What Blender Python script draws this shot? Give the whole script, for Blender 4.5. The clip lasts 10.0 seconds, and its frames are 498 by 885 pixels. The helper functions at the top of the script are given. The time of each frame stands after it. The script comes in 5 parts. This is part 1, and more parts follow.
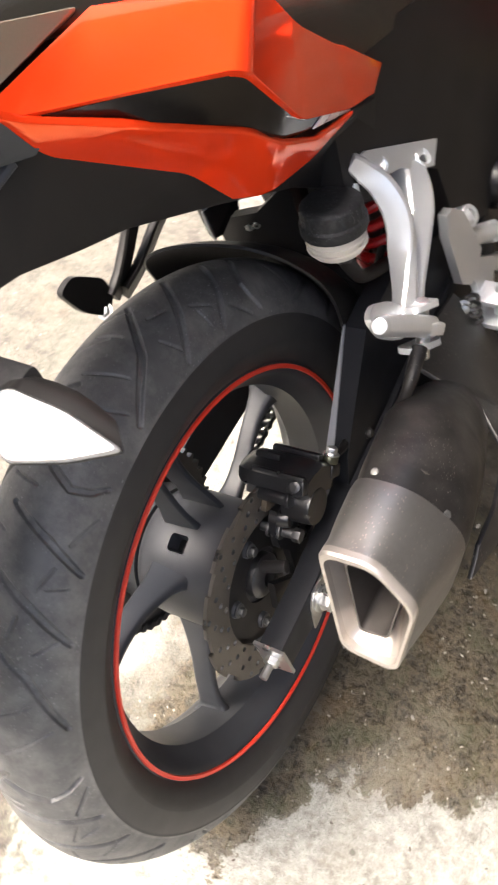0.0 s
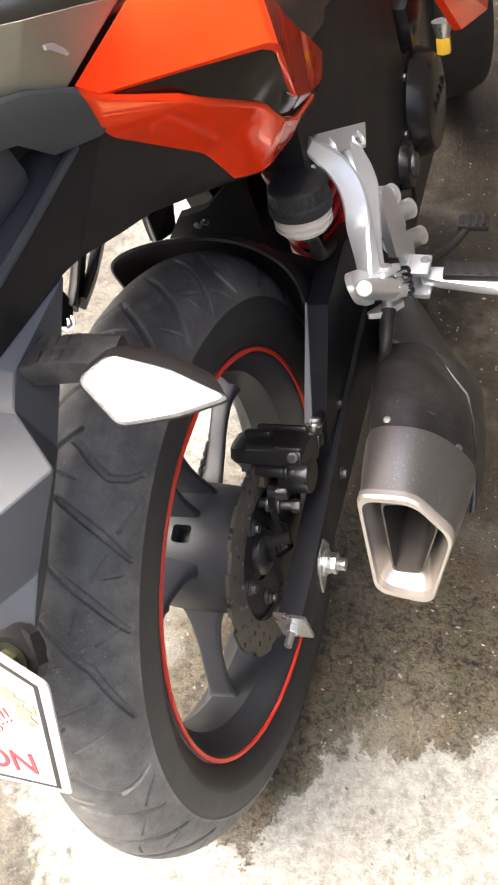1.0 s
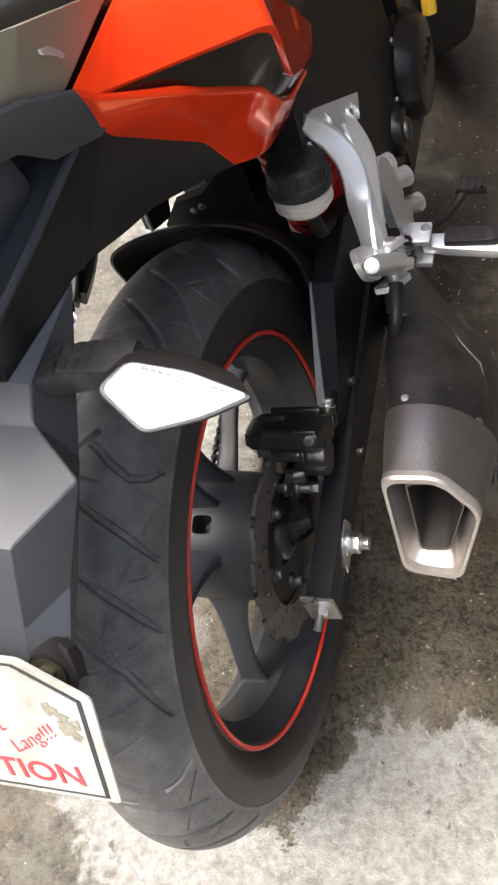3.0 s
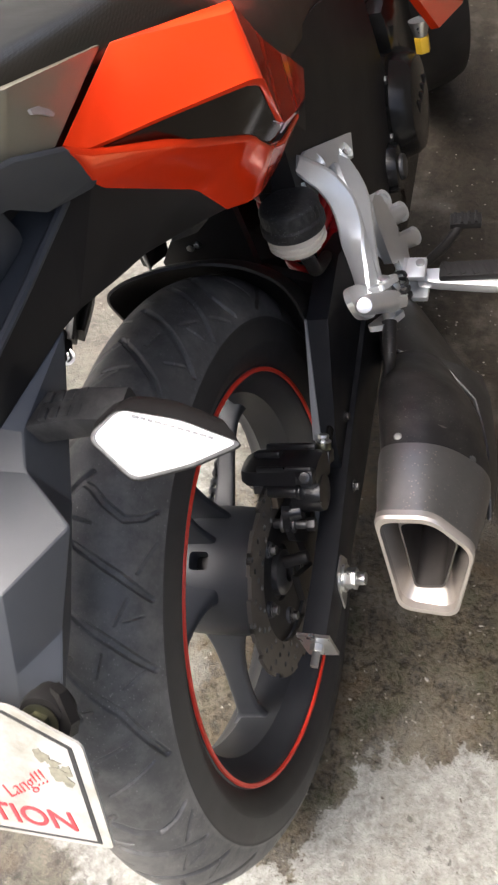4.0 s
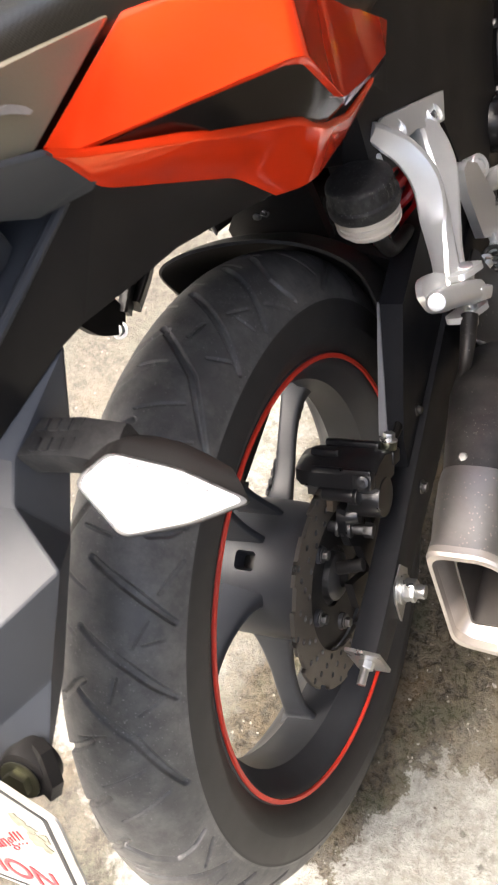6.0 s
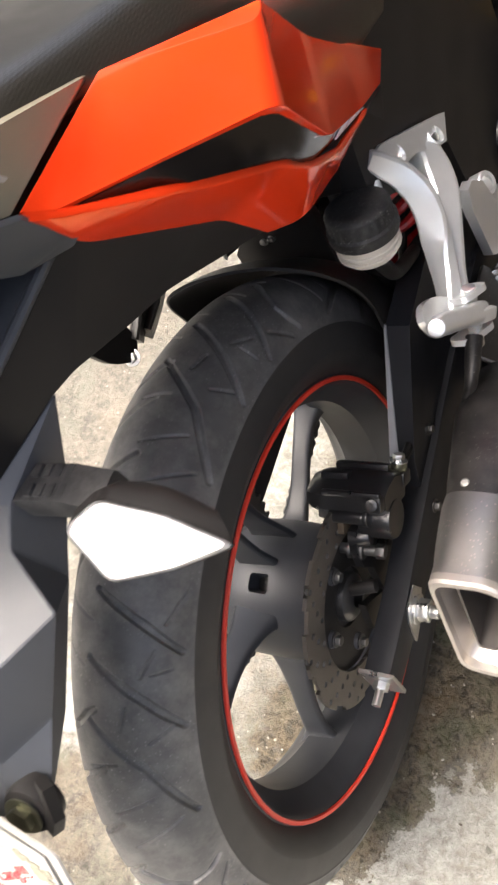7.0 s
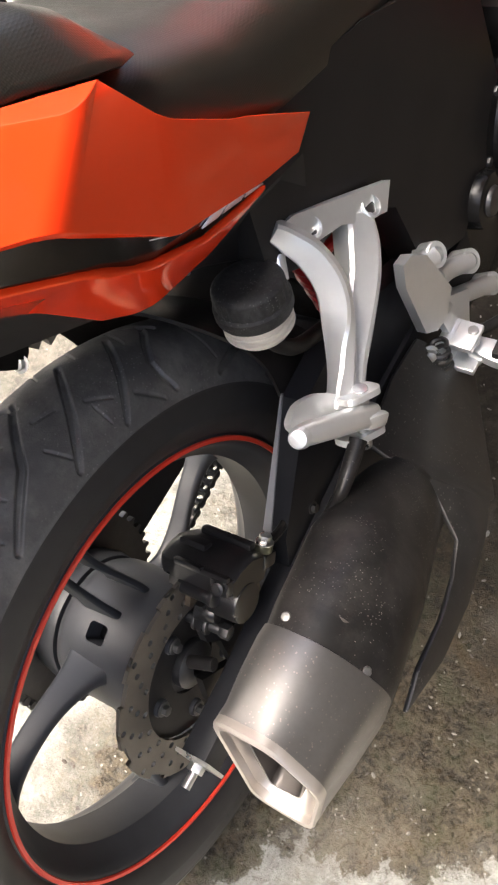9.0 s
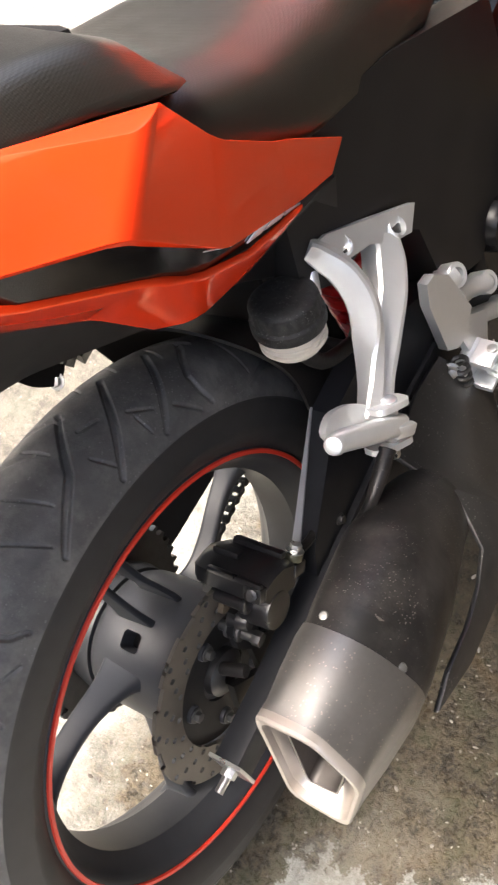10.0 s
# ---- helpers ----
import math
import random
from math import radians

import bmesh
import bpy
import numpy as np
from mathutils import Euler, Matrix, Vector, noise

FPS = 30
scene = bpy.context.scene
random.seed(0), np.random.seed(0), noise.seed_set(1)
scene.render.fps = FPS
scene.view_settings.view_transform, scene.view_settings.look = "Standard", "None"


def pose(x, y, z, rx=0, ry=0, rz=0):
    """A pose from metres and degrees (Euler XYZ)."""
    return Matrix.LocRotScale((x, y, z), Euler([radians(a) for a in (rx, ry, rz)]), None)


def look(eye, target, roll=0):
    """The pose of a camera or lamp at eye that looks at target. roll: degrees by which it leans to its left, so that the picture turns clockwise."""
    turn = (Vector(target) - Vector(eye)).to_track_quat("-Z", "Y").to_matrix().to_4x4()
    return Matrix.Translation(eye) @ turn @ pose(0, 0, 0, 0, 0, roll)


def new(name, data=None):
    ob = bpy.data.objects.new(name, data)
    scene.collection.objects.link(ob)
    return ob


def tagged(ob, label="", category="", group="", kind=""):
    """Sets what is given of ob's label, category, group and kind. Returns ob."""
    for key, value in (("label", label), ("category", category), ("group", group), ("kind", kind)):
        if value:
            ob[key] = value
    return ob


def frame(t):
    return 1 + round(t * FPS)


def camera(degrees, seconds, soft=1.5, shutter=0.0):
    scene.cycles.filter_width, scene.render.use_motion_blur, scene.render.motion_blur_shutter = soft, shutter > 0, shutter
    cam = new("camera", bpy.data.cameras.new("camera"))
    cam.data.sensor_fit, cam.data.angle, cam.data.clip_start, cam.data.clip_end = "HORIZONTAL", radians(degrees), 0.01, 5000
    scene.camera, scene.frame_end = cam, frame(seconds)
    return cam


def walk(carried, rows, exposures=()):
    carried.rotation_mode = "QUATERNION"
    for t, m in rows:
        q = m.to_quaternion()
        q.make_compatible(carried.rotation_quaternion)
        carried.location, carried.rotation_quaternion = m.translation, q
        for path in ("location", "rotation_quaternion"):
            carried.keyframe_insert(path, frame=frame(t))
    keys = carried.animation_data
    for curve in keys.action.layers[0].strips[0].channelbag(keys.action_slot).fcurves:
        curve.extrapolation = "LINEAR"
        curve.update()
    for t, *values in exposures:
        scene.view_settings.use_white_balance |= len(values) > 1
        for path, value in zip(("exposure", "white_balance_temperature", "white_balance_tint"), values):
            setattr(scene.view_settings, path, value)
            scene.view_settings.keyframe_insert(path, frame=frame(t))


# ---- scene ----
cam = camera(29.9, 10.0, soft=2.2, shutter=0.4)
PATH = [
    (0.0, (0.2634, -0.3305, 1.1947), (-0.0490, 0.1628, 0.2624), -5.65),
    (0.5, (0.1766, -0.4221, 1.2062), (-0.0056, 0.1557, 0.2881), -2.05),
    (1.0, (0.1592, -0.4423, 1.1995), (-0.0018, 0.1491, 0.2861), 0.08),
    (1.5, (0.1523, -0.4457, 1.1885), (0.0008, 0.1442, 0.2725), -0.37),
    (2.0, (0.1536, -0.4463, 1.1874), (-0.0007, 0.1328, 0.2651), -2.95),
    (2.5, (0.1478, -0.4403, 1.1833), (-0.0163, 0.1224, 0.2525), -5.70),
    (2.7, (0.1416, -0.4345, 1.1886), (-0.0188, 0.1242, 0.2547), -5.21),
    (3.8, (0.1391, -0.4226, 1.2145), (-0.0100, 0.1636, 0.2957), -2.91),
    (4.0, (0.1470, -0.4181, 1.2104), (-0.0162, 0.1673, 0.2936), -4.64),
    (4.5, (0.1613, -0.3291, 1.2043), (-0.0951, 0.2004, 0.2748), -10.74),
    (5.0, (0.1957, -0.2611, 1.1501), (-0.1428, 0.1800, 0.2010), -17.73),
    (5.2, (0.2218, -0.2686, 1.1310), (-0.1088, 0.1533, 0.1703), -18.72),
    (6.3, (0.1544, -0.3204, 1.1847), (-0.0991, 0.1742, 0.2354), -11.70),
    (6.5, (0.1565, -0.3179, 1.1838), (-0.1095, 0.1702, 0.2346), -13.23),
    (7.0, (0.1912, -0.2923, 1.1890), (-0.1199, 0.1779, 0.2444), -18.04),
    (7.5, (0.2361, -0.2111, 1.1969), (-0.0992, 0.2208, 0.2424), -18.70),
    (8.0, (0.2588, -0.1427, 1.1958), (-0.0815, 0.2609, 0.2308), -16.34),
    (8.5, (0.2490, -0.1136, 1.1778), (-0.0708, 0.2748, 0.1996), -12.70),
    (9.0, (0.2551, -0.1153, 1.1755), (-0.0463, 0.2720, 0.1911), -10.13),
    (9.5, (0.2589, -0.1280, 1.1873), (-0.0496, 0.2736, 0.2108), -9.62),
    (10.0, (0.2488, -0.1536, 1.1947), (-0.0709, 0.2646, 0.2288), -9.86),
]
EXPOSURES = [(0.0, 2.35, 6300), (1.0, 2.19, 6200), (2.5, 1.69, 6000), (4.5, 1.55, 6000), (5.0, 1.77, 6200), (6.5, 2.12, 6300), (7.5, 1.99, 6300), (9.0, 2.12, 6300), (10.0, 2.27, 6300)]
walk(cam, [(t, look(eye, target, roll)) for t, eye, target, roll in PATH], [(t, stops, warmth, 10) for t, stops, warmth in EXPOSURES])

# ---- light: overcast daylight from an open yard behind and to the bike's left ----
world = bpy.data.worlds.new("sky")
scene.world = world
world.use_nodes = True
wn = world.node_tree
sky = wn.nodes.new("ShaderNodeTexSky")
sky.sky_type, sky.sun_disc = "NISHITA", False
sky.sun_elevation, sky.sun_rotation = radians(60), radians(240)
sky.air_density, sky.dust_density, sky.ozone_density = 1.0, 10.0, 0.6
wn.links.new(sky.outputs[0], wn.nodes["Background"].inputs[0])
wn.nodes["Background"].inputs[1].default_value = 0.15
sun = new("sun", bpy.data.lights.new("sun", "SUN"))
sun.data.energy, sun.data.angle, sun.data.color = 0.8, radians(35), (1.0, 0.97, 0.92)
sun.matrix_world = look((-2.25, -1.3, 4.8), (0, 0, 0.3))


# ---- materials ----
def nodes_of(mat):
    return mat.node_tree.nodes, mat.node_tree.links


def surface(name, color, rough=0.5, metal=0.0, coat=0.0, var=0.12, scale=40.0, bump=0.05, bump_scale=300.0,
            dust=0.0, dust_color=(0.35, 0.32, 0.28), dust_scale=9.0, rough_var=0.1, spec=0.5, coat_rough=0.05, tint=None, ior=1.5):
    """A painted, cast or moulded surface: two scales of colour variation, settled dust, fine relief."""
    mat = bpy.data.materials.new(name)
    mat.use_nodes = True
    nodes, links = nodes_of(mat)
    b = nodes["Principled BSDF"]
    co = nodes.new("ShaderNodeTexCoord")
    n1 = nodes.new("ShaderNodeTexNoise")
    n1.inputs["Scale"].default_value, n1.inputs["Detail"].default_value = scale, 6
    links.new(co.outputs["Object"], n1.inputs["Vector"])
    mix = nodes.new("ShaderNodeMix")
    mix.data_type = "RGBA"
    mix.inputs["A"].default_value = (*[c * (1 - var) for c in color], 1)
    mix.inputs["B"].default_value = (*[min(1, c * (1 + var)) for c in color], 1)
    links.new(n1.outputs["Fac"], mix.inputs["Factor"])
    out = mix.outputs["Result"]
    if dust:
        n2 = nodes.new("ShaderNodeTexNoise")
        n2.inputs["Scale"].default_value, n2.inputs["Detail"].default_value = dust_scale, 8
        n2.inputs["Roughness"].default_value = 0.7
        links.new(co.outputs["Object"], n2.inputs["Vector"])
        ramp = nodes.new("ShaderNodeMapRange")
        ramp.inputs["From Min"].default_value, ramp.inputs["From Max"].default_value = 0.45, 0.75
        ramp.inputs["To Max"].default_value = dust
        links.new(n2.outputs["Fac"], ramp.inputs["Value"])
        m2 = nodes.new("ShaderNodeMix")
        m2.data_type = "RGBA"
        m2.inputs["B"].default_value = (*dust_color, 1)
        links.new(ramp.outputs[0], m2.inputs["Factor"])
        links.new(out, m2.inputs["A"])
        out = m2.outputs["Result"]
    links.new(out, b.inputs["Base Color"])
    rr = nodes.new("ShaderNodeMapRange")
    rr.inputs["To Min"].default_value, rr.inputs["To Max"].default_value = max(0, rough - rough_var), min(1, rough + rough_var)
    n3 = nodes.new("ShaderNodeTexNoise")
    n3.inputs["Scale"].default_value, n3.inputs["Detail"].default_value = scale * 0.4, 4
    links.new(co.outputs["Object"], n3.inputs["Vector"])
    links.new(n3.outputs["Fac"], rr.inputs["Value"])
    links.new(rr.outputs[0], b.inputs["Roughness"])
    b.inputs["Metallic"].default_value = metal
    b.inputs["Specular IOR Level"].default_value = spec
    b.inputs["IOR"].default_value = ior
    if tint:
        b.inputs["Specular Tint"].default_value = (*tint, 1)
    b.inputs["Coat Weight"].default_value, b.inputs["Coat Roughness"].default_value = coat, coat_rough
    if bump:
        nb = nodes.new("ShaderNodeTexNoise")
        nb.inputs["Scale"].default_value, nb.inputs["Detail"].default_value = bump_scale, 4
        links.new(co.outputs["Object"], nb.inputs["Vector"])
        bp = nodes.new("ShaderNodeBump")
        bp.inputs["Strength"].default_value, bp.inputs["Distance"].default_value = bump, 0.001
        links.new(nb.outputs["Fac"], bp.inputs["Height"])
        links.new(bp.outputs[0], b.inputs["Normal"])
    return mat


ORANGE = surface("orange_pearl_paint", (0.95, 0.050, 0.008), 0.08, metal=0.15, coat=0.0, var=0.02, scale=6, bump=0.0, rough_var=0.03, dust=0.02, dust_scale=20, spec=0.7, tint=(1.0, 0.60, 0.20), ior=1.75)
RED = surface("red_rim_tape", (0.75, 0.045, 0.02), 0.4, var=0.08, bump=0.02, dust=0.08)
RED_SPRING = surface("red_spring_paint", (0.5, 0.012, 0.015), 0.3, coat=0.4, var=0.05, bump=0.0)
RUBBER = surface("tyre_rubber", (0.082, 0.081, 0.078), 0.5, var=0.45, scale=60, bump=0.25, bump_scale=900, dust=0.62, dust_color=(0.25, 0.240, 0.216), dust_scale=22, rough_var=0.25)
RUBBER_WALL = surface("sidewall_rubber", (0.029, 0.028, 0.027), 0.5, var=0.25, scale=50, bump=0.12, bump_scale=900, dust=0.25, dust_color=(0.06, 0.058, 0.052), spec=0.4)
RIM_BLACK = surface("black_wheel_paint", (0.038, 0.040, 0.044), 0.42, var=0.2, scale=30, bump=0.05, bump_scale=700, dust=0.2, dust_color=(0.09, 0.09, 0.09), spec=0.35)
PLASTIC = surface("black_plastic", (0.0175, 0.0165, 0.0160), 0.45, var=0.15, scale=30, bump=0.15, bump_scale=1500, dust=0.04, dust_color=(0.05, 0.048, 0.042), spec=0.2)
PLASTIC_GREY = surface("grey_plastic", (0.043, 0.047, 0.054), 0.46, var=0.12, scale=25, bump=0.12, bump_scale=1500, dust=0.15, dust_color=(0.16, 0.16, 0.15))
LENS_RIM = surface("lens_rim", (0.30, 0.30, 0.30), 0.12, coat=0.6, var=0.75, scale=190, bump=0.0)
COWL = surface("gunmetal_paint", (0.30, 0.27, 0.19), 0.3, metal=0.2, coat=0.6, var=0.06, scale=900, bump=0.0, rough_var=0.05)
SEAT = surface("seat_vinyl", (0.012, 0.011, 0.009), 0.36, var=0.15, scale=80, bump=0.0, dust=0.06, dust_color=(0.05, 0.047, 0.042), spec=0.6, tint=(1.0, 0.92, 0.80), ior=1.6)
SILVER = surface("silver_painted_casting", (0.87, 0.88, 0.87), 0.30, metal=0.68, var=0.03, scale=120, bump=0.0, rough_var=0.04)
STEEL = surface("zinc_steel", (0.55, 0.55, 0.53), 0.3, metal=0.9, var=0.12, scale=200, bump=0.0)
BOLT_STEEL = surface("dull_bolt_steel", (0.14, 0.14, 0.135), 0.45, metal=0.8, var=0.2, scale=150, bump=0.0)
DARK_STEEL = surface("dark_steel", (0.10, 0.10, 0.10), 0.4, metal=0.8, var=0.3, scale=90, bump=0.1, dust=0.2, dust_color=(0.16, 0.13, 0.09))
DISC = surface("disc_steel", (0.138, 0.126, 0.108), 0.45, metal=0.6, var=0.15, scale=60, bump=0.1, bump_scale=500, dust=0.2, dust_color=(0.13, 0.11, 0.08))
BRASS = surface("yellow_zinc", (0.18, 0.178, 0.125), 0.35, metal=0.9, var=0.15, scale=150, bump=0.05)
ARM = surface("swingarm_paint", (0.013, 0.014, 0.017), 0.45, var=0.2, scale=70, bump=0.0, dust=0.15, dust_color=(0.07, 0.07, 0.07), spec=0.25)
ARM_EDGE = surface("swingarm_worn_edge", (0.30, 0.31, 0.32), 0.35, var=0.1, scale=60, bump=0.05)
CALIPER = surface("black_caliper", (0.011, 0.011, 0.012), 0.3, coat=0.3, var=0.2, scale=80, bump=0.0, dust=0.06, dust_color=(0.1, 0.085, 0.06))
MUFFLER = surface("black_heat_paint", (0.0095, 0.0090, 0.0088), 0.40, var=0.3, scale=60, bump=0.04, bump_scale=90, dust=0.5, dust_color=(0.055, 0.050, 0.046), dust_scale=34, spec=0.35, rough_var=0.2)
GUARD = surface("black_guard_paint", (0.018, 0.0176, 0.017), 0.4, var=0.2, scale=60, bump=0.0, dust=0.15, dust_color=(0.08, 0.077, 0.07), dust_scale=60)
CAP_METAL = surface("brushed_stainless", (0.235, 0.228, 0.220), 0.42, metal=0.92, var=0.08, scale=200, bump=0.0, dust=0.2, dust_color=(0.20, 0.18, 0.165), dust_scale=160, rough_var=0.05)
OUTLET = surface("satin_outlet", (0.42, 0.385, 0.345), 0.36, metal=0.7, var=0.05, scale=120, bump=0.0)
PIPE = surface("heat_dark_pipe", (0.095, 0.086, 0.080), 0.34, metal=0.7, var=0.2, scale=80, bump=0.05)
# soot on the muffler baffle; elsewhere near-black colour for shade in recesses
SOOT_AND_SHADE = surface("soot_and_shade", (0.012, 0.011, 0.010), 0.6, var=0.3, scale=80)
LENS = surface("clear_lens", (0.95, 0.95, 0.94), 0.12, coat=0.6, var=0.03, scale=60, bump=0.0)
CREAM = surface("cream_reservoir", (0.62, 0.57, 0.48), 0.45, var=0.06, scale=60, bump=0.05)
CAP_BLACK = surface("dusty_black_cap", (0.010, 0.010, 0.010), 0.6, var=0.3, scale=200, bump=0.3, bump_scale=1400, dust=0.4, dust_color=(0.08, 0.08, 0.076), dust_scale=160)
WHITE = surface("plate_white", (0.46, 0.452, 0.42), 0.4, var=0.05, scale=25, bump=0.03, dust=0.95, dust_color=(0.22, 0.21, 0.15), dust_scale=26)
PAD = surface("dusty_brake_pad", (0.085, 0.066, 0.045), 0.6, metal=0.3, var=0.3, scale=120, bump=0.1)
STAIN = surface("dried_dirt", (0.25, 0.24, 0.18), 0.8, var=0.5, scale=260, bump=0.2, bump_scale=400)
PLATE_RED = surface("plate_red", (0.70, 0.05, 0.06), 0.5, var=0.1, scale=60, bump=0.0)
PLATE_BLACK = surface("plate_black", (0.03, 0.03, 0.03), 0.5, var=0.1, scale=60, bump=0.0)
DECAL_BLACK = surface("gloss_black", (0.006, 0.005, 0.005), 0.14, coat=0.0, var=0.1, scale=30, bump=0.0, spec=0.34)
CHROME = surface("silver_glint_and_scrape", (0.85, 0.85, 0.86), 0.3, metal=0.4, var=0.15, scale=140, bump=0.0)
STALK = surface("dusty_rubber", (0.022, 0.022, 0.023), 0.55, var=0.3, scale=90, bump=0.1, dust=0.5, dust_color=(0.12, 0.118, 0.11), dust_scale=60)
ENGINE = surface("engine_black", (0.010, 0.0098, 0.0096), 0.20, coat=0.0, var=0.2, scale=40, bump=0.1, spec=0.22)
YELLOW = surface("yellow_cap", (0.70, 0.45, 0.03), 0.4, var=0.08, scale=60, bump=0.0)


def speckle(mat, color, scale, keep, patch=6.0, size=0.30):
    """Fine dried splashes in loose clusters over a surface."""
    nodes, links = nodes_of(mat)
    b = nodes["Principled BSDF"]
    co = nodes.new("ShaderNodeTexCoord")
    vor = nodes.new("ShaderNodeTexVoronoi")
    vor.inputs["Scale"].default_value = scale
    links.new(co.outputs["Object"], vor.inputs["Vector"])
    sep = nodes.new("ShaderNodeSeparateColor")
    links.new(vor.outputs["Color"], sep.inputs[0])
    cluster = nodes.new("ShaderNodeTexNoise")
    cluster.inputs["Scale"].default_value, cluster.inputs["Detail"].default_value = patch, 4
    links.new(co.outputs["Object"], cluster.inputs["Vector"])

    def step(value, a, c):
        n = nodes.new("ShaderNodeMapRange")
        n.inputs["From Min"].default_value, n.inputs["From Max"].default_value = a, c
        links.new(value, n.inputs["Value"])
        return n.outputs[0]

    def times(a, c):
        n = nodes.new("ShaderNodeMath")
        n.operation = "MULTIPLY"
        links.new(a, n.inputs[0])
        links.new(c, n.inputs[1])
        return n.outputs[0]

    fac = times(times(step(vor.outputs["Distance"], size, size * 0.6), step(sep.outputs[0], 1 - keep, 1 - keep + 0.02)), step(cluster.outputs["Fac"], 0.42, 0.6))
    mix = nodes.new("ShaderNodeMix")
    mix.data_type = "RGBA"
    links.new(b.inputs["Base Color"].links[0].from_socket, mix.inputs["A"])
    mix.inputs["B"].default_value = (*color, 1)
    links.new(fac, mix.inputs["Factor"])
    links.new(mix.outputs["Result"], b.inputs["Base Color"])


speckle(MUFFLER, (0.15, 0.14, 0.125), 520, 0.32, 26)
speckle(MUFFLER, (0.22, 0.20, 0.18), 330, 0.10, 18, 0.2)
speckle(RUBBER, (0.17, 0.168, 0.16), 420, 0.30, 14, 0.34)
speckle(CAP_METAL, (0.42, 0.36, 0.32), 420, 0.34, 22)
speckle(CAP_BLACK, (0.16, 0.16, 0.15), 520, 0.35, 40)
speckle(RUBBER, (0.26, 0.255, 0.24), 260, 0.10, 14, 0.22)
speckle(GUARD, (0.17, 0.165, 0.15), 330, 0.30, 18)


def seat_texture():
    """Fine embossed dots on the seat cover."""
    nodes, links = nodes_of(SEAT)
    co = nodes.new("ShaderNodeTexCoord")
    vor = nodes.new("ShaderNodeTexVoronoi")
    vor.inputs["Scale"].default_value = 620
    vor.inputs["Randomness"].default_value = 0.15
    links.new(co.outputs["Object"], vor.inputs["Vector"])
    bp = nodes.new("ShaderNodeBump")
    bp.inputs["Strength"].default_value, bp.inputs["Distance"].default_value = 0.16, 0.001
    links.new(vor.outputs["Distance"], bp.inputs["Height"])
    links.new(bp.outputs[0], nodes["Principled BSDF"].inputs["Normal"])


seat_texture()


def concrete():
    """Old broom-finished concrete: worn aggregate, pits, moss specks, damp stains and shade painted in ahead."""
    mat = bpy.data.materials.new("stained_concrete")
    mat.use_nodes = True
    nodes, links = nodes_of(mat)
    b = nodes["Principled BSDF"]
    co = nodes.new("ShaderNodeTexCoord")

    def tex(scale, detail=6, rough=0.6, distort=0.0):
        n = nodes.new("ShaderNodeTexNoise")
        n.inputs["Scale"].default_value, n.inputs["Detail"].default_value = scale, detail
        n.inputs["Roughness"].default_value, n.inputs["Distortion"].default_value = rough, distort
        links.new(co.outputs["Object"], n.inputs["Vector"])
        return n.outputs["Fac"]

    def rng(v, a, c, lo=0.0, hi=1.0):
        n = nodes.new("ShaderNodeMapRange")
        for key, val in zip(("From Min", "From Max", "To Min", "To Max"), (a, c, lo, hi)):
            n.inputs[key].default_value = val
        links.new(v, n.inputs["Value"])
        return n.outputs[0]

    def blend(f, a, c):
        n = nodes.new("ShaderNodeMix")
        n.data_type = "RGBA"
        links.new(f, n.inputs["Factor"])
        for key, val in (("A", a), ("B", c)):
            if isinstance(val, tuple):
                n.inputs[key].default_value = (*val, 1)
            else:
                links.new(val, n.inputs[key])
        return n.outputs["Result"]

    def calc(op, a, c, clamp=False):
        n = nodes.new("ShaderNodeMath")
        n.operation, n.use_clamp = op, clamp
        for i, val in enumerate((a, c)):
            if isinstance(val, (int, float)):
                n.inputs[i].default_value = val
            else:
                links.new(val, n.inputs[i])
        return n.outputs[0]

    def cells(scale):
        n = nodes.new("ShaderNodeTexVoronoi")
        n.inputs["Scale"].default_value = scale
        links.new(co.outputs["Object"], n.inputs["Vector"])
        sp = nodes.new("ShaderNodeSeparateColor")
        links.new(n.outputs["Color"], sp.inputs[0])
        return n.outputs["Distance"], sp.outputs[0]

    grain = tex(330, 8, 0.8)
    lump = tex(105, 9, 0.70, 0.4)
    mid = tex(34, 10, 0.72)
    big = tex(6, 8, 0.65)
    spot_d, spot_r = cells(110)
    pit_d, pit_r = cells(38)
    base = blend(rng(mid, 0.36, 0.62), (0.195, 0.191, 0.166), (0.370, 0.366, 0.330))
    base = blend(rng(lump, 0.48, 0.64, 0.0, 0.75), base, (0.435, 0.430, 0.396))
    base = blend(rng(lump, 0.45, 0.32, 0.0, 0.7), base, (0.20, 0.19, 0.145))
    base = blend(rng(grain, 0.46, 0.32, 0.0, 0.6), base, (0.19, 0.178, 0.145))
    base = blend(rng(grain, 0.56, 0.68, 0.0, 0.55), base, (0.56, 0.552, 0.526))
    pits = calc("MULTIPLY", rng(calc("ADD", pit_d, calc("MULTIPLY", lump, 0.8)), 0.56, 0.46), rng(pit_r, 0.90, 0.92))
    base = blend(calc("MULTIPLY", pits, 0.7), base, (0.09, 0.085, 0.08))
    # damp, dirt-filled areas with their own ragged outline
    sep = nodes.new("ShaderNodeSeparateXYZ")
    links.new(co.outputs["Object"], sep.inputs[0])
    wander = rng(tex(5, 2, 0.5), 0.25, 0.75, -1.0, 1.0)
    torn = rng(tex(26, 10, 0.75), 0.2, 0.8, -1.0, 1.0)
    ragged = calc("ADD", calc("MULTIPLY", wander, 0.04), calc("MULTIPLY", torn, 0.075))

    def slope(a, c):
        return calc("ADD", calc("MULTIPLY", sep.outputs["X"], a), c)

    border = calc("MINIMUM", calc("MAXIMUM", slope(2.1, -0.191), slope(0.1, 0.02)), slope(0.35, 0.125))
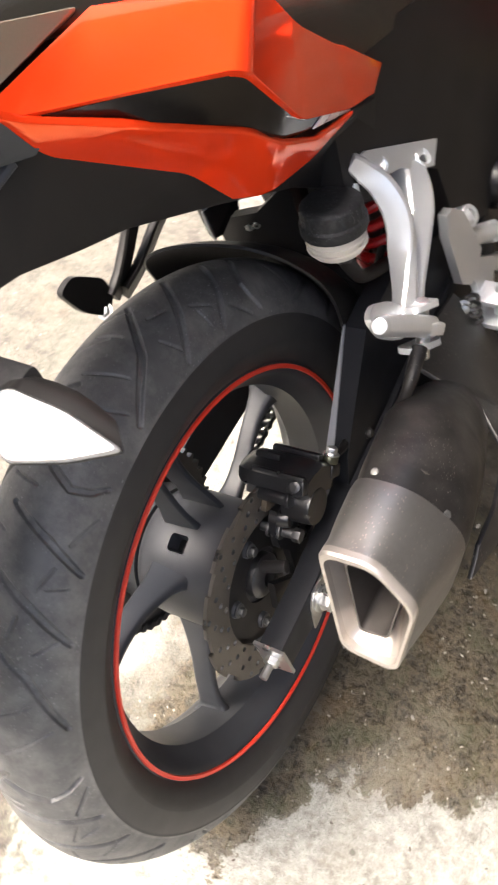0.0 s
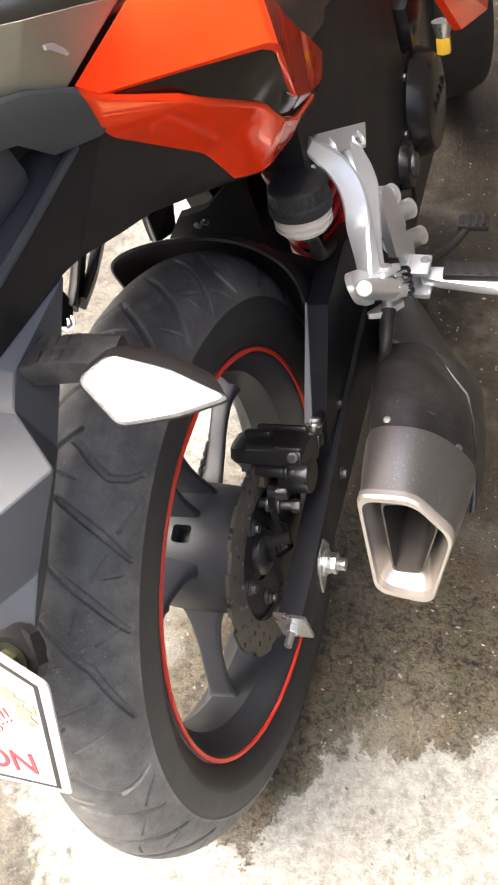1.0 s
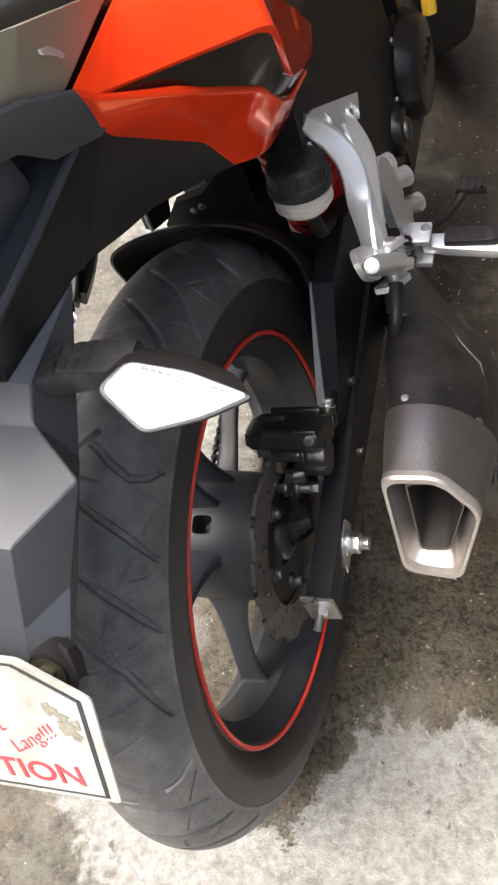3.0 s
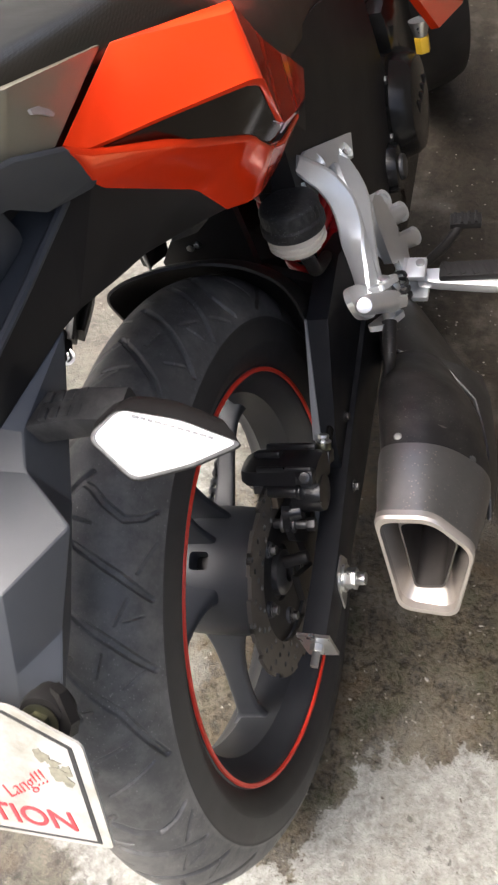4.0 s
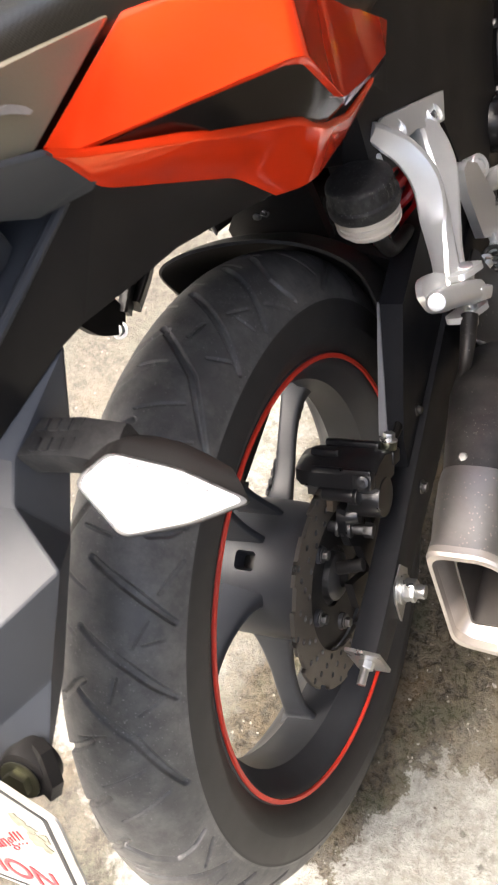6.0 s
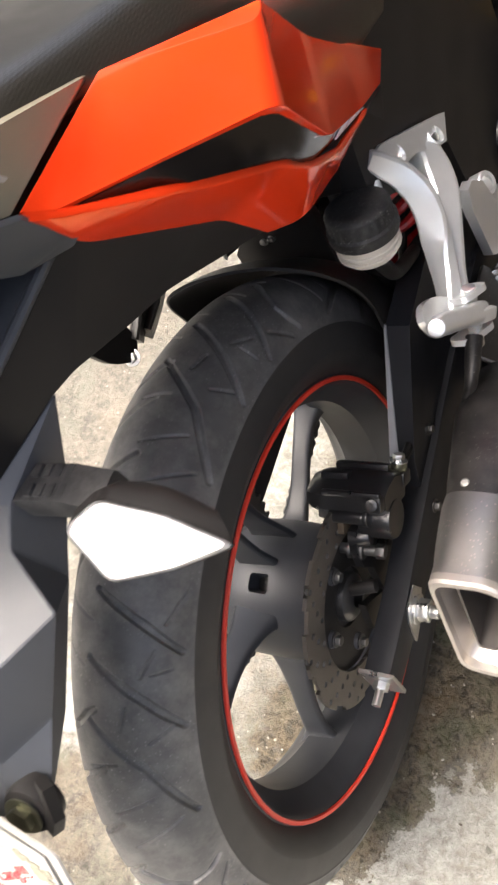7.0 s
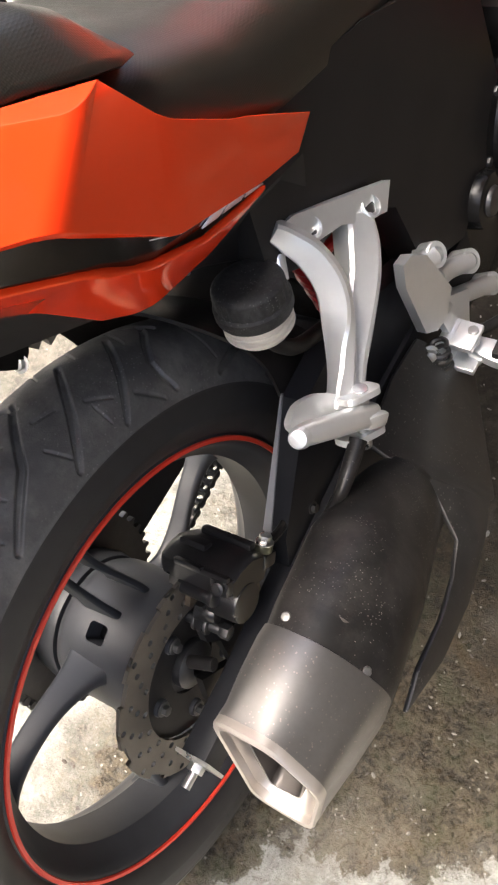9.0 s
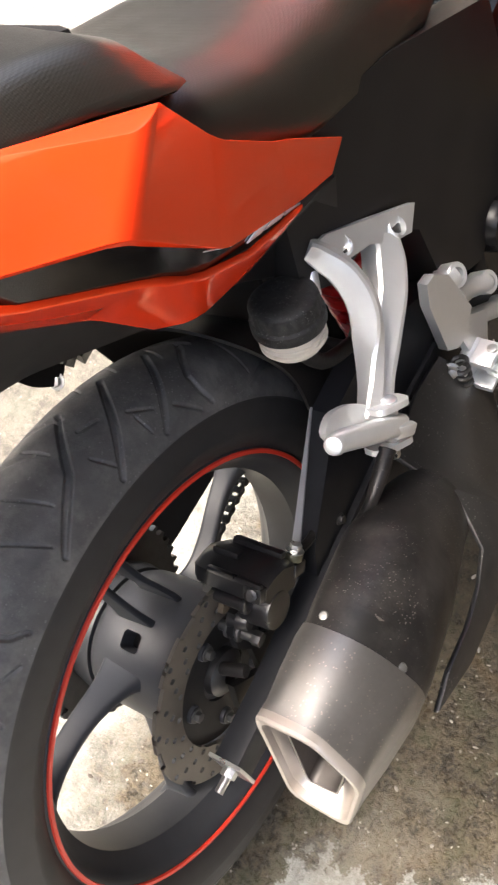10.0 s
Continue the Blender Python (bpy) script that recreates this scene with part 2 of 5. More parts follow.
    line = calc("ADD", calc("SUBTRACT", sep.outputs["Y"], border), 0.265)
    edge = calc("ADD", line, ragged)
    damp = calc("ADD", calc("MULTIPLY", rng(edge, -0.003, 0.005), 0.84), calc("MULTIPLY", rng(calc("ADD", edge, calc("MULTIPLY", rng(mid, 0.3, 0.7, -1.0, 1.0), 0.03)), 0.0, 0.05), 0.16))
    left = rng(calc("ADD", sep.outputs["X"], calc("MULTIPLY", ragged, 1.3)), -0.14, -0.03)
    damp = calc("MULTIPLY", damp, left)
    # an older stain behind on the left
    dx = calc("ADD", sep.outputs["X"], 0.30)
    dy = calc("ADD", sep.outputs["Y"], 0.36)
    dist = calc("SQRT", calc("ADD", calc("MULTIPLY", dx, dx), calc("MULTIPLY", dy, dy)), 0)
    old = rng(calc("ADD", dist, calc("MULTIPLY", ragged, 0.8)), 0.185, 0.155)
    fx = calc("ADD", sep.outputs["X"], 0.46)
    fy = calc("MULTIPLY", calc("SUBTRACT", sep.outputs["Y"], 0.36), 0.58)
    far = calc("SQRT", calc("ADD", calc("MULTIPLY", fx, fx), calc("MULTIPLY", fy, fy)), 0)
    soil = rng(calc("ADD", far, calc("MULTIPLY", ragged, 1.2)), 0.31, 0.20)
    dampness = calc("MAXIMUM", damp, calc("MAXIMUM", calc("MULTIPLY", old, 0.8), calc("MULTIPLY", soil, 0.66)))
    dirt_and_shade = blend(rng(mid, 0.38, 0.60), (0.024, 0.0178, 0.0095), (0.110, 0.083, 0.046))
    dirt_and_shade = blend(rng(lump, 0.52, 0.62, 0.0, 0.6), dirt_and_shade, (0.175, 0.142, 0.085))
    dirt_and_shade = blend(rng(lump, 0.46, 0.36, 0.0, 0.85), dirt_and_shade, (0.008, 0.007, 0.005))
    dirt_and_shade = blend(rng(grain, 0.56, 0.66, 0.0, 0.7), dirt_and_shade, (0.22, 0.195, 0.135))
    moss = calc("MULTIPLY", rng(tex(17, 6, 0.7), 0.50, 0.62), 0.65)
    dirt_and_shade = blend(moss, dirt_and_shade, (0.042, 0.050, 0.020))
    rust = calc("MULTIPLY", rng(tex(11, 5, 0.6, 0.5), 0.56, 0.66), 0.6)
    dirt_and_shade = blend(rust, dirt_and_shade, (0.100, 0.062, 0.022))
    # shade put into the colour: dirt darkens steadily towards the front right
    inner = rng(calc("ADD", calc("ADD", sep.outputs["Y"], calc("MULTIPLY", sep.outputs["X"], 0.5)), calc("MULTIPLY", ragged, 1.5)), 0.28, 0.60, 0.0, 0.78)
    dirt_and_shade = blend(inner, dirt_and_shade, (0.022, 0.014, 0.007))
    chips = calc("MULTIPLY", rng(calc("ADD", spot_d, calc("MULTIPLY", grain, 0.9)), 0.66, 0.58), rng(spot_r, 0.90, 0.92))
    dirt_and_shade = blend(calc("MULTIPLY", chips, 0.85), dirt_and_shade, (0.46, 0.43, 0.36))
    col = blend(calc("MULTIPLY", dampness, 0.95), base, dirt_and_shade)
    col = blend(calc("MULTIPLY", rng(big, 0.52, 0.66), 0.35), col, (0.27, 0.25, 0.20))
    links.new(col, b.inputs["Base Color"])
    b.inputs["Specular IOR Level"].default_value = 0.4
    wet = calc("MULTIPLY", dampness, rng(lump, 0.56, 0.44, 0.45, 1.0))
    # less wet gloss where the shade is painted
    wet = calc("MULTIPLY", wet, rng(inner, 0.0, 0.78, 1.0, 0.12))
    links.new(rng(wet, 0, 1, 0.9, 0.16), b.inputs["Roughness"])
    h = calc("ADD", calc("MULTIPLY", mid, 0.5), calc("ADD", calc("MULTIPLY", lump, 0.7), calc("MULTIPLY", grain, 0.25)))
    bp = nodes.new("ShaderNodeBump")
    bp.inputs["Strength"].default_value, bp.inputs["Distance"].default_value = 1.0, 0.005
    links.new(h, bp.inputs["Height"])
    links.new(bp.outputs[0], b.inputs["Normal"])
    return mat


CONCRETE = concrete()


def grit_stone():
    mat = surface("grit_stone", (0.34, 0.31, 0.26), 0.7, var=0.3, scale=300, bump=0.0)
    nodes, links = nodes_of(mat)
    geo = nodes.new("ShaderNodeNewGeometry")
    ramp = nodes.new("ShaderNodeValToRGB")
    ramp.color_ramp.elements[0].color, ramp.color_ramp.elements[1].color = (0.07, 0.055, 0.04, 1), (0.5, 0.47, 0.41, 1)
    links.new(geo.outputs["Random Per Island"], ramp.inputs[0])
    links.new(ramp.outputs[0], nodes["Principled BSDF"].inputs["Base Color"])
    return mat


GRIT = grit_stone()
# finishes of the added unseen walls: pale to bounce light, dark to keep shade
BOUNCE_WALL = surface("pale_bounce_wall", (0.30, 0.285, 0.26), 0.9, var=0.12, scale=12, bump=0.2, bump_scale=120)
SHADE_WALL = surface("dark_shade_wall", (0.06, 0.054, 0.046), 0.9, var=0.15, scale=12, bump=0.2, bump_scale=120)


# ---- mesh helpers ----
def part(name, bm, mat, parent=None, label="", sharp=35, kind=""):
    """One mesh object from a bmesh, under a thing or a part."""
    bmesh.ops.recalc_face_normals(bm, faces=bm.faces[:])
    me = bpy.data.meshes.new(name)
    bm.to_mesh(me)
    bm.free()
    for p in me.polygons:
        p.use_smooth = True
    me.set_sharp_from_angle(angle=radians(sharp))
    for m in mat if isinstance(mat, (list, tuple)) else [mat]:
        me.materials.append(m)
    ob = new(name, me)
    ob.parent = parent
    return tagged(ob, label, kind=kind) if label or kind else ob


def soften(bm, width, segments=2, angle=30):
    edges = [e for e in bm.edges if len(e.link_faces) == 2 and e.calc_face_angle(0) > radians(angle)]
    if edges and width:
        bmesh.ops.bevel(bm, geom=edges, offset=width, segments=segments, profile=0.6, affect="EDGES", clamp_overlap=True)
    return bm


def box(size, at=(0, 0, 0), turn=(0, 0, 0), bevel=0.002, bm=None):
    b = bmesh.new()
    bmesh.ops.create_cube(b, size=1, matrix=Matrix.Diagonal((*size, 1)))
    soften(b, bevel)
    b.transform(pose(*at, *turn))
    return merge(bm, b)


def merge(bm, other):
    if bm is None:
        return other
    me = bpy.data.meshes.new("joined")
    other.to_mesh(me)
    other.free()
    bm.from_mesh(me)
    bpy.data.meshes.remove(me)
    return bm


def facing(a, b):
    """A matrix at a whose z axis points to b."""
    a, b = Vector(a), Vector(b)
    return Matrix.Translation(a) @ (b - a).to_track_quat("Z", "Y").to_matrix().to_4x4()


def rod(a, b, r, r2=None, n=24, bevel=0.0, bm=None):
    """A cylinder or cone from a to b."""
    length = (Vector(b) - Vector(a)).length
    out = bmesh.new()
    bmesh.ops.create_cone(out, cap_ends=True, segments=n, radius1=r, radius2=r if r2 is None else r2, depth=length, matrix=Matrix.Translation((0, 0, length / 2)))
    if bevel:
        soften(out, bevel, 2, 50)
    out.transform(facing(a, b))
    return merge(bm, out)


def loft(rings, closed=True, caps=True, bm=None):
    """Skins rings of equally many points."""
    out = bmesh.new()
    grid = [[out.verts.new(p) for p in ring] for ring in rings]
    n = len(grid[0])
    for a, b in zip(grid, grid[1:]):
        for i in range(n if closed else n - 1):
            j = (i + 1) % n
            out.faces.new((a[i], a[j], b[j], b[i]))
    if caps and closed:
        out.faces.new(grid[0][::-1])
        out.faces.new(grid[-1])
    return merge(bm, out)


def lathe(profile, n=96, start=0.0, end=360.0, closed_profile=False, bm=None):
    """Turns (x, r) points round the x axis."""
    full = abs(end - start) >= 360
    steps = n if full else n + 1
    rings = []
    for k in range(steps):
        a = radians(start + (end - start) * k / n)
        rings.append([(x, r * math.cos(a), r * math.sin(a)) for x, r in profile])
    if full:
        rings.append(rings[0])
    out = loft(rings, closed=closed_profile, caps=closed_profile and not full)
    bmesh.ops.remove_doubles(out, verts=out.verts[:], dist=1e-6)
    return merge(bm, out)


def tube(points, r, n=12, bm=None, cuts=6):
    """A round tube along a smooth curve through points; r is one radius or one for each point."""
    pts = [Vector(p) for p in points]
    rs = list(r) if isinstance(r, (list, tuple)) else [r] * len(pts)
    path, radii = [], []
    for i in range(len(pts) - 1):
        p0, p1, p2, p3 = pts[max(i - 1, 0)], pts[i], pts[i + 1], pts[min(i + 2, len(pts) - 1)]
        for k in range(cuts):
            u = k / cuts
            path.append(0.5 * (2 * p1 + (p2 - p0) * u + (2 * p0 - 5 * p1 + 4 * p2 - p3) * u * u + (3 * p1 - p0 - 3 * p2 + p3) * u ** 3))
            radii.append(rs[i] * (1 - u) + rs[i + 1] * u)
    path.append(pts[-1])
    radii.append(rs[-1])
    rings, side = [], None
    for i, p in enumerate(path):
        d = (path[min(i + 1, len(path) - 1)] - path[max(i - 1, 0)]).normalized()
        side = d.orthogonal() if side is None else (side - d * side.dot(d))
        side.normalize()
        up = d.cross(side)
        rings.append([p + radii[i] * (math.cos(a) * side + math.sin(a) * up) for a in (2 * math.pi * k / n for k in range(n))])
    return loft(rings, bm=bm)


def slab(outline, axis, low, high, bevel=0.002, bm=None):
    """A flat outline with thickness; axis: the index of the axis that it is thick along."""
    others = [i for i in range(3) if i != axis]

    def put(p, v):
        out = [0, 0, 0]
        out[others[0]], out[others[1]], out[axis] = p[0], p[1], v
        return out

    b = loft([[put(p, low) for p in outline], [put(p, high) for p in outline]])
    soften(b, bevel)
    return merge(bm, b)


def plate(corners, thick, bevel=0.0015, bm=None):
    """A flat or nearly flat polygon given a thickness along its normal."""
    pts = [Vector(c) for c in corners]
    nrm = Vector((0, 0, 0))
    for a, b in zip(pts, pts[1:] + pts[:1]):
        nrm += a.cross(b)
    nrm.normalize()
    b = loft([[p for p in pts], [p - nrm * thick for p in pts]])
    soften(b, bevel)
    return merge(bm, b)


def hexbolt(at, way, r, h, bm=None, washer=True):
    a, d = Vector(at), Vector(way).normalized()
    if washer:
        bm = rod(a, a + d * h * 0.18, r * 1.45, n=28, bevel=0.0004, bm=bm)
    return rod(a + d * h * 0.16, a + d * h, r, n=6, bevel=0.0006, bm=bm)


def rounded(corners, r, k=4):
    """A polygon in the plane with rounded corners, k + 1 points each."""
    out = []
    n = len(corners)
    for i, c in enumerate(corners):
        c = Vector(c)
        a, b = (Vector(corners[i - 1]) - c), (Vector(corners[(i + 1) % n]) - c)
        cut = min(r, 0.45 * a.length, 0.45 * b.length)
        p, q = c + a.normalized() * cut, c + b.normalized() * cut
        for s in range(k + 1):
            u = s / k
            out.append((1 - u) ** 2 * p + 2 * u * (1 - u) * c + u * u * q)
    return out


def smooth_ring(points, r, k=4):
    out = []
    n = len(points)
    for i, c in enumerate(points):
        a, b = points[i - 1] - c, points[(i + 1) % n] - c
        cut = min(r, 0.4 * a.length, 0.4 * b.length)
        p, q = c + a.normalized() * cut, c + b.normalized() * cut
        for s in range(k + 1):
            u = s / k
            out.append((1 - u) ** 2 * p + 2 * u * (1 - u) * c + u * u * q)
    return out


def faces(verts, polys, bm=None):
    out = bmesh.new()
    vs = [out.verts.new(v) for v in verts]
    for p in polys:
        out.faces.new([vs[i] for i in p])
    return merge(bm, out)


def thicken(bm, depth):
    """Gives an open sheet a thickness."""
    bmesh.ops.recalc_face_normals(bm, faces=bm.faces[:])
    bmesh.ops.solidify(bm, geom=bm.faces[:], thickness=depth)
    return bm


def mirrored(bm):
    """Adds the mirror image in x."""
    me = bpy.data.meshes.new("half")
    bm.to_mesh(me)
    other = bmesh.new()
    other.from_mesh(me)
    bpy.data.meshes.remove(me)
    other.transform(Matrix.Diagonal((-1, 1, 1, 1)))
    return merge(bm, other)


# ---- ground ----
def ground():
    bm = bmesh.new()
    bmesh.ops.create_grid(bm, x_segments=8, y_segments=8, size=60)
    ob = part("ground", bm, CONCRETE)
    return tagged(ob, "old stained concrete yard with damp dark patches and shade painted in towards the front", "ground", kind="structure")


ground()


def walls():
    """Unseen slabs added for light: dark ahead and right, pale behind and left."""
    ob = part("shade_wall_east", box((0.2, 6.4, 2.18), (1.25, 2.6, 1.09), (0, 0, 0), 0.005), SHADE_WALL)
    tagged(ob, "plain dark wall out of view, added to shade the right side", "wall", kind="structure")
    ob = part("shade_wall_north", box((4.4, 0.2, 2.18), (-0.95, 5.9, 1.09), (0, 0, 0), 0.005), SHADE_WALL)
    tagged(ob, "plain dark end wall out of view, added to dim the front", "wall", kind="structure")
    ob = part("bounce_wall_south", box((9.0, 0.2, 2.6), (-1.5, -3.2, 1.3), (0, 0, 0), 0.005), BOUNCE_WALL)
    tagged(ob, "plain pale wall out of view, added to bounce light", "wall", kind="structure")
    ob = part("bounce_wall_west", box((0.2, 9.0, 2.4), (-3.6, 1.4, 1.2), (0, 0, 0), 0.005), BOUNCE_WALL)
    tagged(ob, "plain pale side wall out of view, added to cut sky and bounce light", "wall", kind="structure")
    # overhead slab, added to block the sky above the front right
    ob = part("ceiling", box((1.65, 6.0, 0.12), (0.625, 3.0, 2.25), (0, 0, 0), 0.005), SHADE_WALL)
    tagged(ob, "plain dark slab overhead out of view, added to block sky", "ceiling", kind="structure")


walls()

# ---- the motorcycle: x to its right, y ahead, z up, from the rear axle ----
LEAN_LEFT, AXLE = 16.35, 0.2982
bike = new("motorcycle")
bike.matrix_world = pose(0, 0, AXLE, 0, -LEAN_LEFT, 0)
tagged(bike, "orange and black sport motorcycle leaning on its stand, parked on concrete", "motorcycle")
TYRE_R, TYRE_H, TYRE_C = 0.072, 0.059, 0.242


def tyre_mesh():
    """A road tyre: its crown is cut by slanting grooves and sipes, on both sides."""
    nt = 2640
    prof = []
    for k in range(181):
        a = math.pi * (k / 180.0)
        x = -TYRE_H * math.cos(a)
        prof.append((x, TYRE_C + TYRE_R * math.sin(a)))
    # side walls down to the bead
    wall = [(0.0560, 0.236), (0.0535, 0.230), (0.0500, 0.2245), (0.0470, 0.2210), (0.0440, 0.2180)]
    prof = [(-x, r) for x, r in wall[::-1]] + prof + wall
    px, pr = np.array([p[0] for p in prof]), np.array([p[1] for p in prof])
    seg = np.r_[0, np.cumsum(np.hypot(np.diff(px), np.diff(pr)))]
    seg -= seg[len(seg) // 2]
    m = len(prof)
    th = np.arange(nt) * 2 * np.pi / nt
    depth = np.zeros((nt, m), np.float32)
    arc = np.interp([0.0, 0.02, 0.038, 0.0525], px[5:-5], seg[5:-5])

    def cut(points, wide, deep):
        """points: (degrees, arc) polyline."""
        pts = np.array(points, float)
        pts[:, 0] = np.radians(pts[:, 0]) * 0.30
        lo, hi = pts[:, 0].min() - 0.01, pts[:, 0].max() + 0.01
        idx = np.arange(int(np.floor(lo / 0.30 / (2 * np.pi) * nt)), int(np.ceil(hi / 0.30 / (2 * np.pi) * nt)) + 1)
        u = (idx * 2 * np.pi / nt * 0.30)[:, None]
        v = seg[None, :]
        best = np.full((len(idx), m), 1e9)
        n = len(pts) - 1
        for i in range(n):
            a, b = pts[i], pts[i + 1]
            d = b - a
            s = np.clip(((u - a[0]) * d[0] + (v - a[1]) * d[1]) / (d @ d), 0, 1)
            w = wide * (0.55 + 0.45 * np.sin(np.pi * (0.12 + 0.76 * (i + s) / n)))
            best = np.minimum(best, np.hypot(u - a[0] - s * d[0], v - a[1] - s * d[1]) - w / 2)
        val = deep * np.clip(-best / 0.0011 + 0.5, 0, 1)
        rows = idx % nt
        depth[rows] = np.maximum(depth[rows], val)

    # seven repeats of three long grooves, a hook and some sipes; the far half is shifted
    rnd = random.Random(5)
    for k in range(7):
        for side in (1, -1):
            t0 = (61.2 if k == 0 else 114.3 + 51.15 * (k - 1)) + (0 if side > 0 else 25)

            def line(points, wide, deep):
                cut([(t0 + a, side * 0.001 * v) for a, v in points], wide, deep * rnd.uniform(0.8, 1.0))

            line([(-0.5, -1), (3.6, 36), (7.6, 67)], 0.0060, 0.0040)
            line([(8.6, -5), (14.0, 35), (19.2, 68)], 0.0064, 0.0042)
            line([(17.2, -8), (24.5, 35), (34.5, 66)], 0.0062, 0.0040)
            line([(43.8, 2), (44.6, 10), (46.6, 21), (48.6, 38), (48.0, 54), (46.4, 66)], 0.0058, 0.0038)
            line([(7.2, 45), (11.0, 34)], 0.0018, 0.0020)
            line([(15.0, 23), (18.4, 18)], 0.0020, 0.0022)
            line([(20.6, 39), (18.4, 60)], 0.0022, 0.0020)
            line([(24.5, -12), (23.5, 12)], 0.0022, 0.0022)
            line([(31.8, 3), (29.2, 38)], 0.0018, 0.0020)
            line([(38.0, 11), (34.2, 53)], 0.0018, 0.0020)
            line([(10.6, 42), (10.0, 59)], 0.0018, 0.0018)
            line([(3.4, 52), (-1.6, 69)], 0.0030, 0.0024)
    del rnd
    # a thin moulded rib where the tread meets the wall
    rib = 0.0007 * np.exp(-((np.abs(seg) - arc[3] - 0.007) / 0.0012) ** 2)
    rib2 = 0.0008 * np.exp(-((np.abs(seg) - np.abs(seg[-1]) + 0.012) / 0.0012) ** 2)
    # outward normal of the profile
    tx, tr = np.gradient(px), np.gradient(pr)
    ln = np.hypot(tx, tr)
    nx, nr = -tr / ln, tx / ln
    off = (rib + rib2)[None, :] - depth
    X = px[None, :] + nx[None, :] * off
    Rr = pr[None, :] + nr[None, :] * off
    co = np.stack([X, Rr * np.cos(th)[:, None], Rr * np.sin(th)[:, None]], -1).reshape(-1, 3)
    i, j = np.meshgrid(np.arange(nt), np.arange(m - 1), indexing="ij")
    i2 = (i + 1) % nt
    quads = np.stack([i * m + j, i * m + j + 1, i2 * m + j + 1, i2 * m + j], -1).reshape(-1, 4)
    me = bpy.data.meshes.new("tyre")
    me.vertices.add(len(co))
    me.vertices.foreach_set("co", co.astype(np.float32).ravel())
    me.loops.add(quads.size)
    me.loops.foreach_set("vertex_index", quads.astype(np.int32).ravel())
    me.polygons.add(len(quads))
    me.polygons.foreach_set("loop_start", np.arange(0, quads.size, 4, dtype=np.int32))
    wallside = (np.abs(0.5 * (seg[j] + seg[j + 1])) > arc[3] + 0.007).astype(np.int32).ravel()
    me.polygons.foreach_set("material_index", wallside)
    me.polygons.foreach_set("use_smooth", np.ones(len(quads), bool))
    me.update()
    me.validate()
    me.materials.append(RUBBER)
    me.materials.append(RUBBER_WALL)
    return me


def rear_wheel():
    half = [(0.0, 0.190), (0.020, 0.191), (0.028, 0.199), (0.037, 0.205), (0.0430, 0.2085), (0.0450, 0.2120), (0.0454, 0.2165), (0.0440, 0.2185), (0.040, 0.2175), (0.034, 0.212), (0.020, 0.206), (0.0, 0.204)]
    loop = half + [(-x, r) for x, r in half[-2:0:-1]]
    wheel = part("rear_wheel", lathe(loop, 180, closed_profile=True), RIM_BLACK, bike, "black cast five-spoke rear wheel with red rim line")
    ob = new("tyre", tyre_mesh())
    ob.parent = wheel
    tagged(ob, "worn dusty rubber tyre with slanted tread grooves")
    band = [(0.0460, 0.2118), (0.0482, 0.2124), (0.0484, 0.2160), (0.0466, 0.2168), (0.0445, 0.2155), (0.0445, 0.2135)]
    part("rim_stripe", lathe(band, 180, closed_profile=True), RED, wheel, "red rim stripe")
    # hub barrel: a wide drum that swells towards the middle
    hub = lathe([(-0.058, 0.020), (-0.058, 0.058), (-0.055, 0.064), (-0.046, 0.0675), (-0.030, 0.0690)] + [(-0.021 + 0.0015 * k, 0.0690) for k in range(18)] + [(0.030, 0.0678), (0.044, 0.0660), (0.050, 0.0625), (0.052, 0.056), (0.052, 0.020)], 288, closed_profile=True)
    # a window with rounded corners sunk into the drum
    mid_x, mid_a, half_x, half_s, corner = -0.0085, radians(110), 0.0105, 0.0095, 0.0042

    def on_drum(co):
        return co.x - mid_x, (math.atan2(co.z, co.y) - mid_a) * 0.069

    def outline_gap(u, v):
        du, dv = abs(u) - half_x + corner, abs(v) - half_s + corner
        return math.hypot(max(du, 0), max(dv, 0)) + min(max(du, dv), 0) - corner

    opening = [f for f in hub.faces if f.calc_center_median().yz.length > 0.06 and outline_gap(*on_drum(f.calc_center_median())) < 0]
    region = set(opening)
    for vert in {v for f in opening for v in f.verts}:
        if all(f in region for f in vert.link_faces):
            continue
        u, v = on_drum(vert.co)
        for _ in range(4):
            g = outline_gap(u, v)
            gu = (outline_gap(u + 1e-5, v) - outline_gap(u - 1e-5, v)) / 2e-5
            gv = (outline_gap(u, v + 1e-5) - outline_gap(u, v - 1e-5)) / 2e-5
            u, v = u - g * gu, v - g * gv
        a, r = mid_a + v / 0.069, vert.co.yz.length
        vert.co = (mid_x + u, r * math.cos(a), r * math.sin(a))
    sunk = bmesh.ops.extrude_face_region(hub, geom=opening)["geom"]
    floor_faces = [g for g in sunk if isinstance(g, bmesh.types.BMFace)]
    for vert in {v for f in floor_faces for v in f.verts}:
        vert.co.y, vert.co.z = vert.co.y * 0.70, vert.co.z * 0.70
    # window floor coloured near black for the shade in the recess
    for f in floor_faces:
        f.material_index = 1
    upper = [f for f in opening if f.is_valid and f not in floor_faces]
    if upper:
        bmesh.ops.delete(hub, geom=upper, context="FACES_ONLY")
    part("hub", hub, [RIM_BLACK, SOOT_AND_SHADE], wheel, "black hub drum with a square window", sharp=50)

    def spoke(track, label=""):
        """A cast spoke from (radius, degrees, half width, inner x, outer x) stations; its crown is narrower than its back."""
        rings = []
        for r, deg, wide, x0, x1 in track:
            a = radians(deg)
            d, s = Vector((0, math.cos(a), math.sin(a))), Vector((0, -math.sin(a), math.cos(a)))
            c = rounded([(-wide, x0), (wide, x0), (wide * 0.62, x1), (-wide * 0.62, x1)], 0.006, 4)
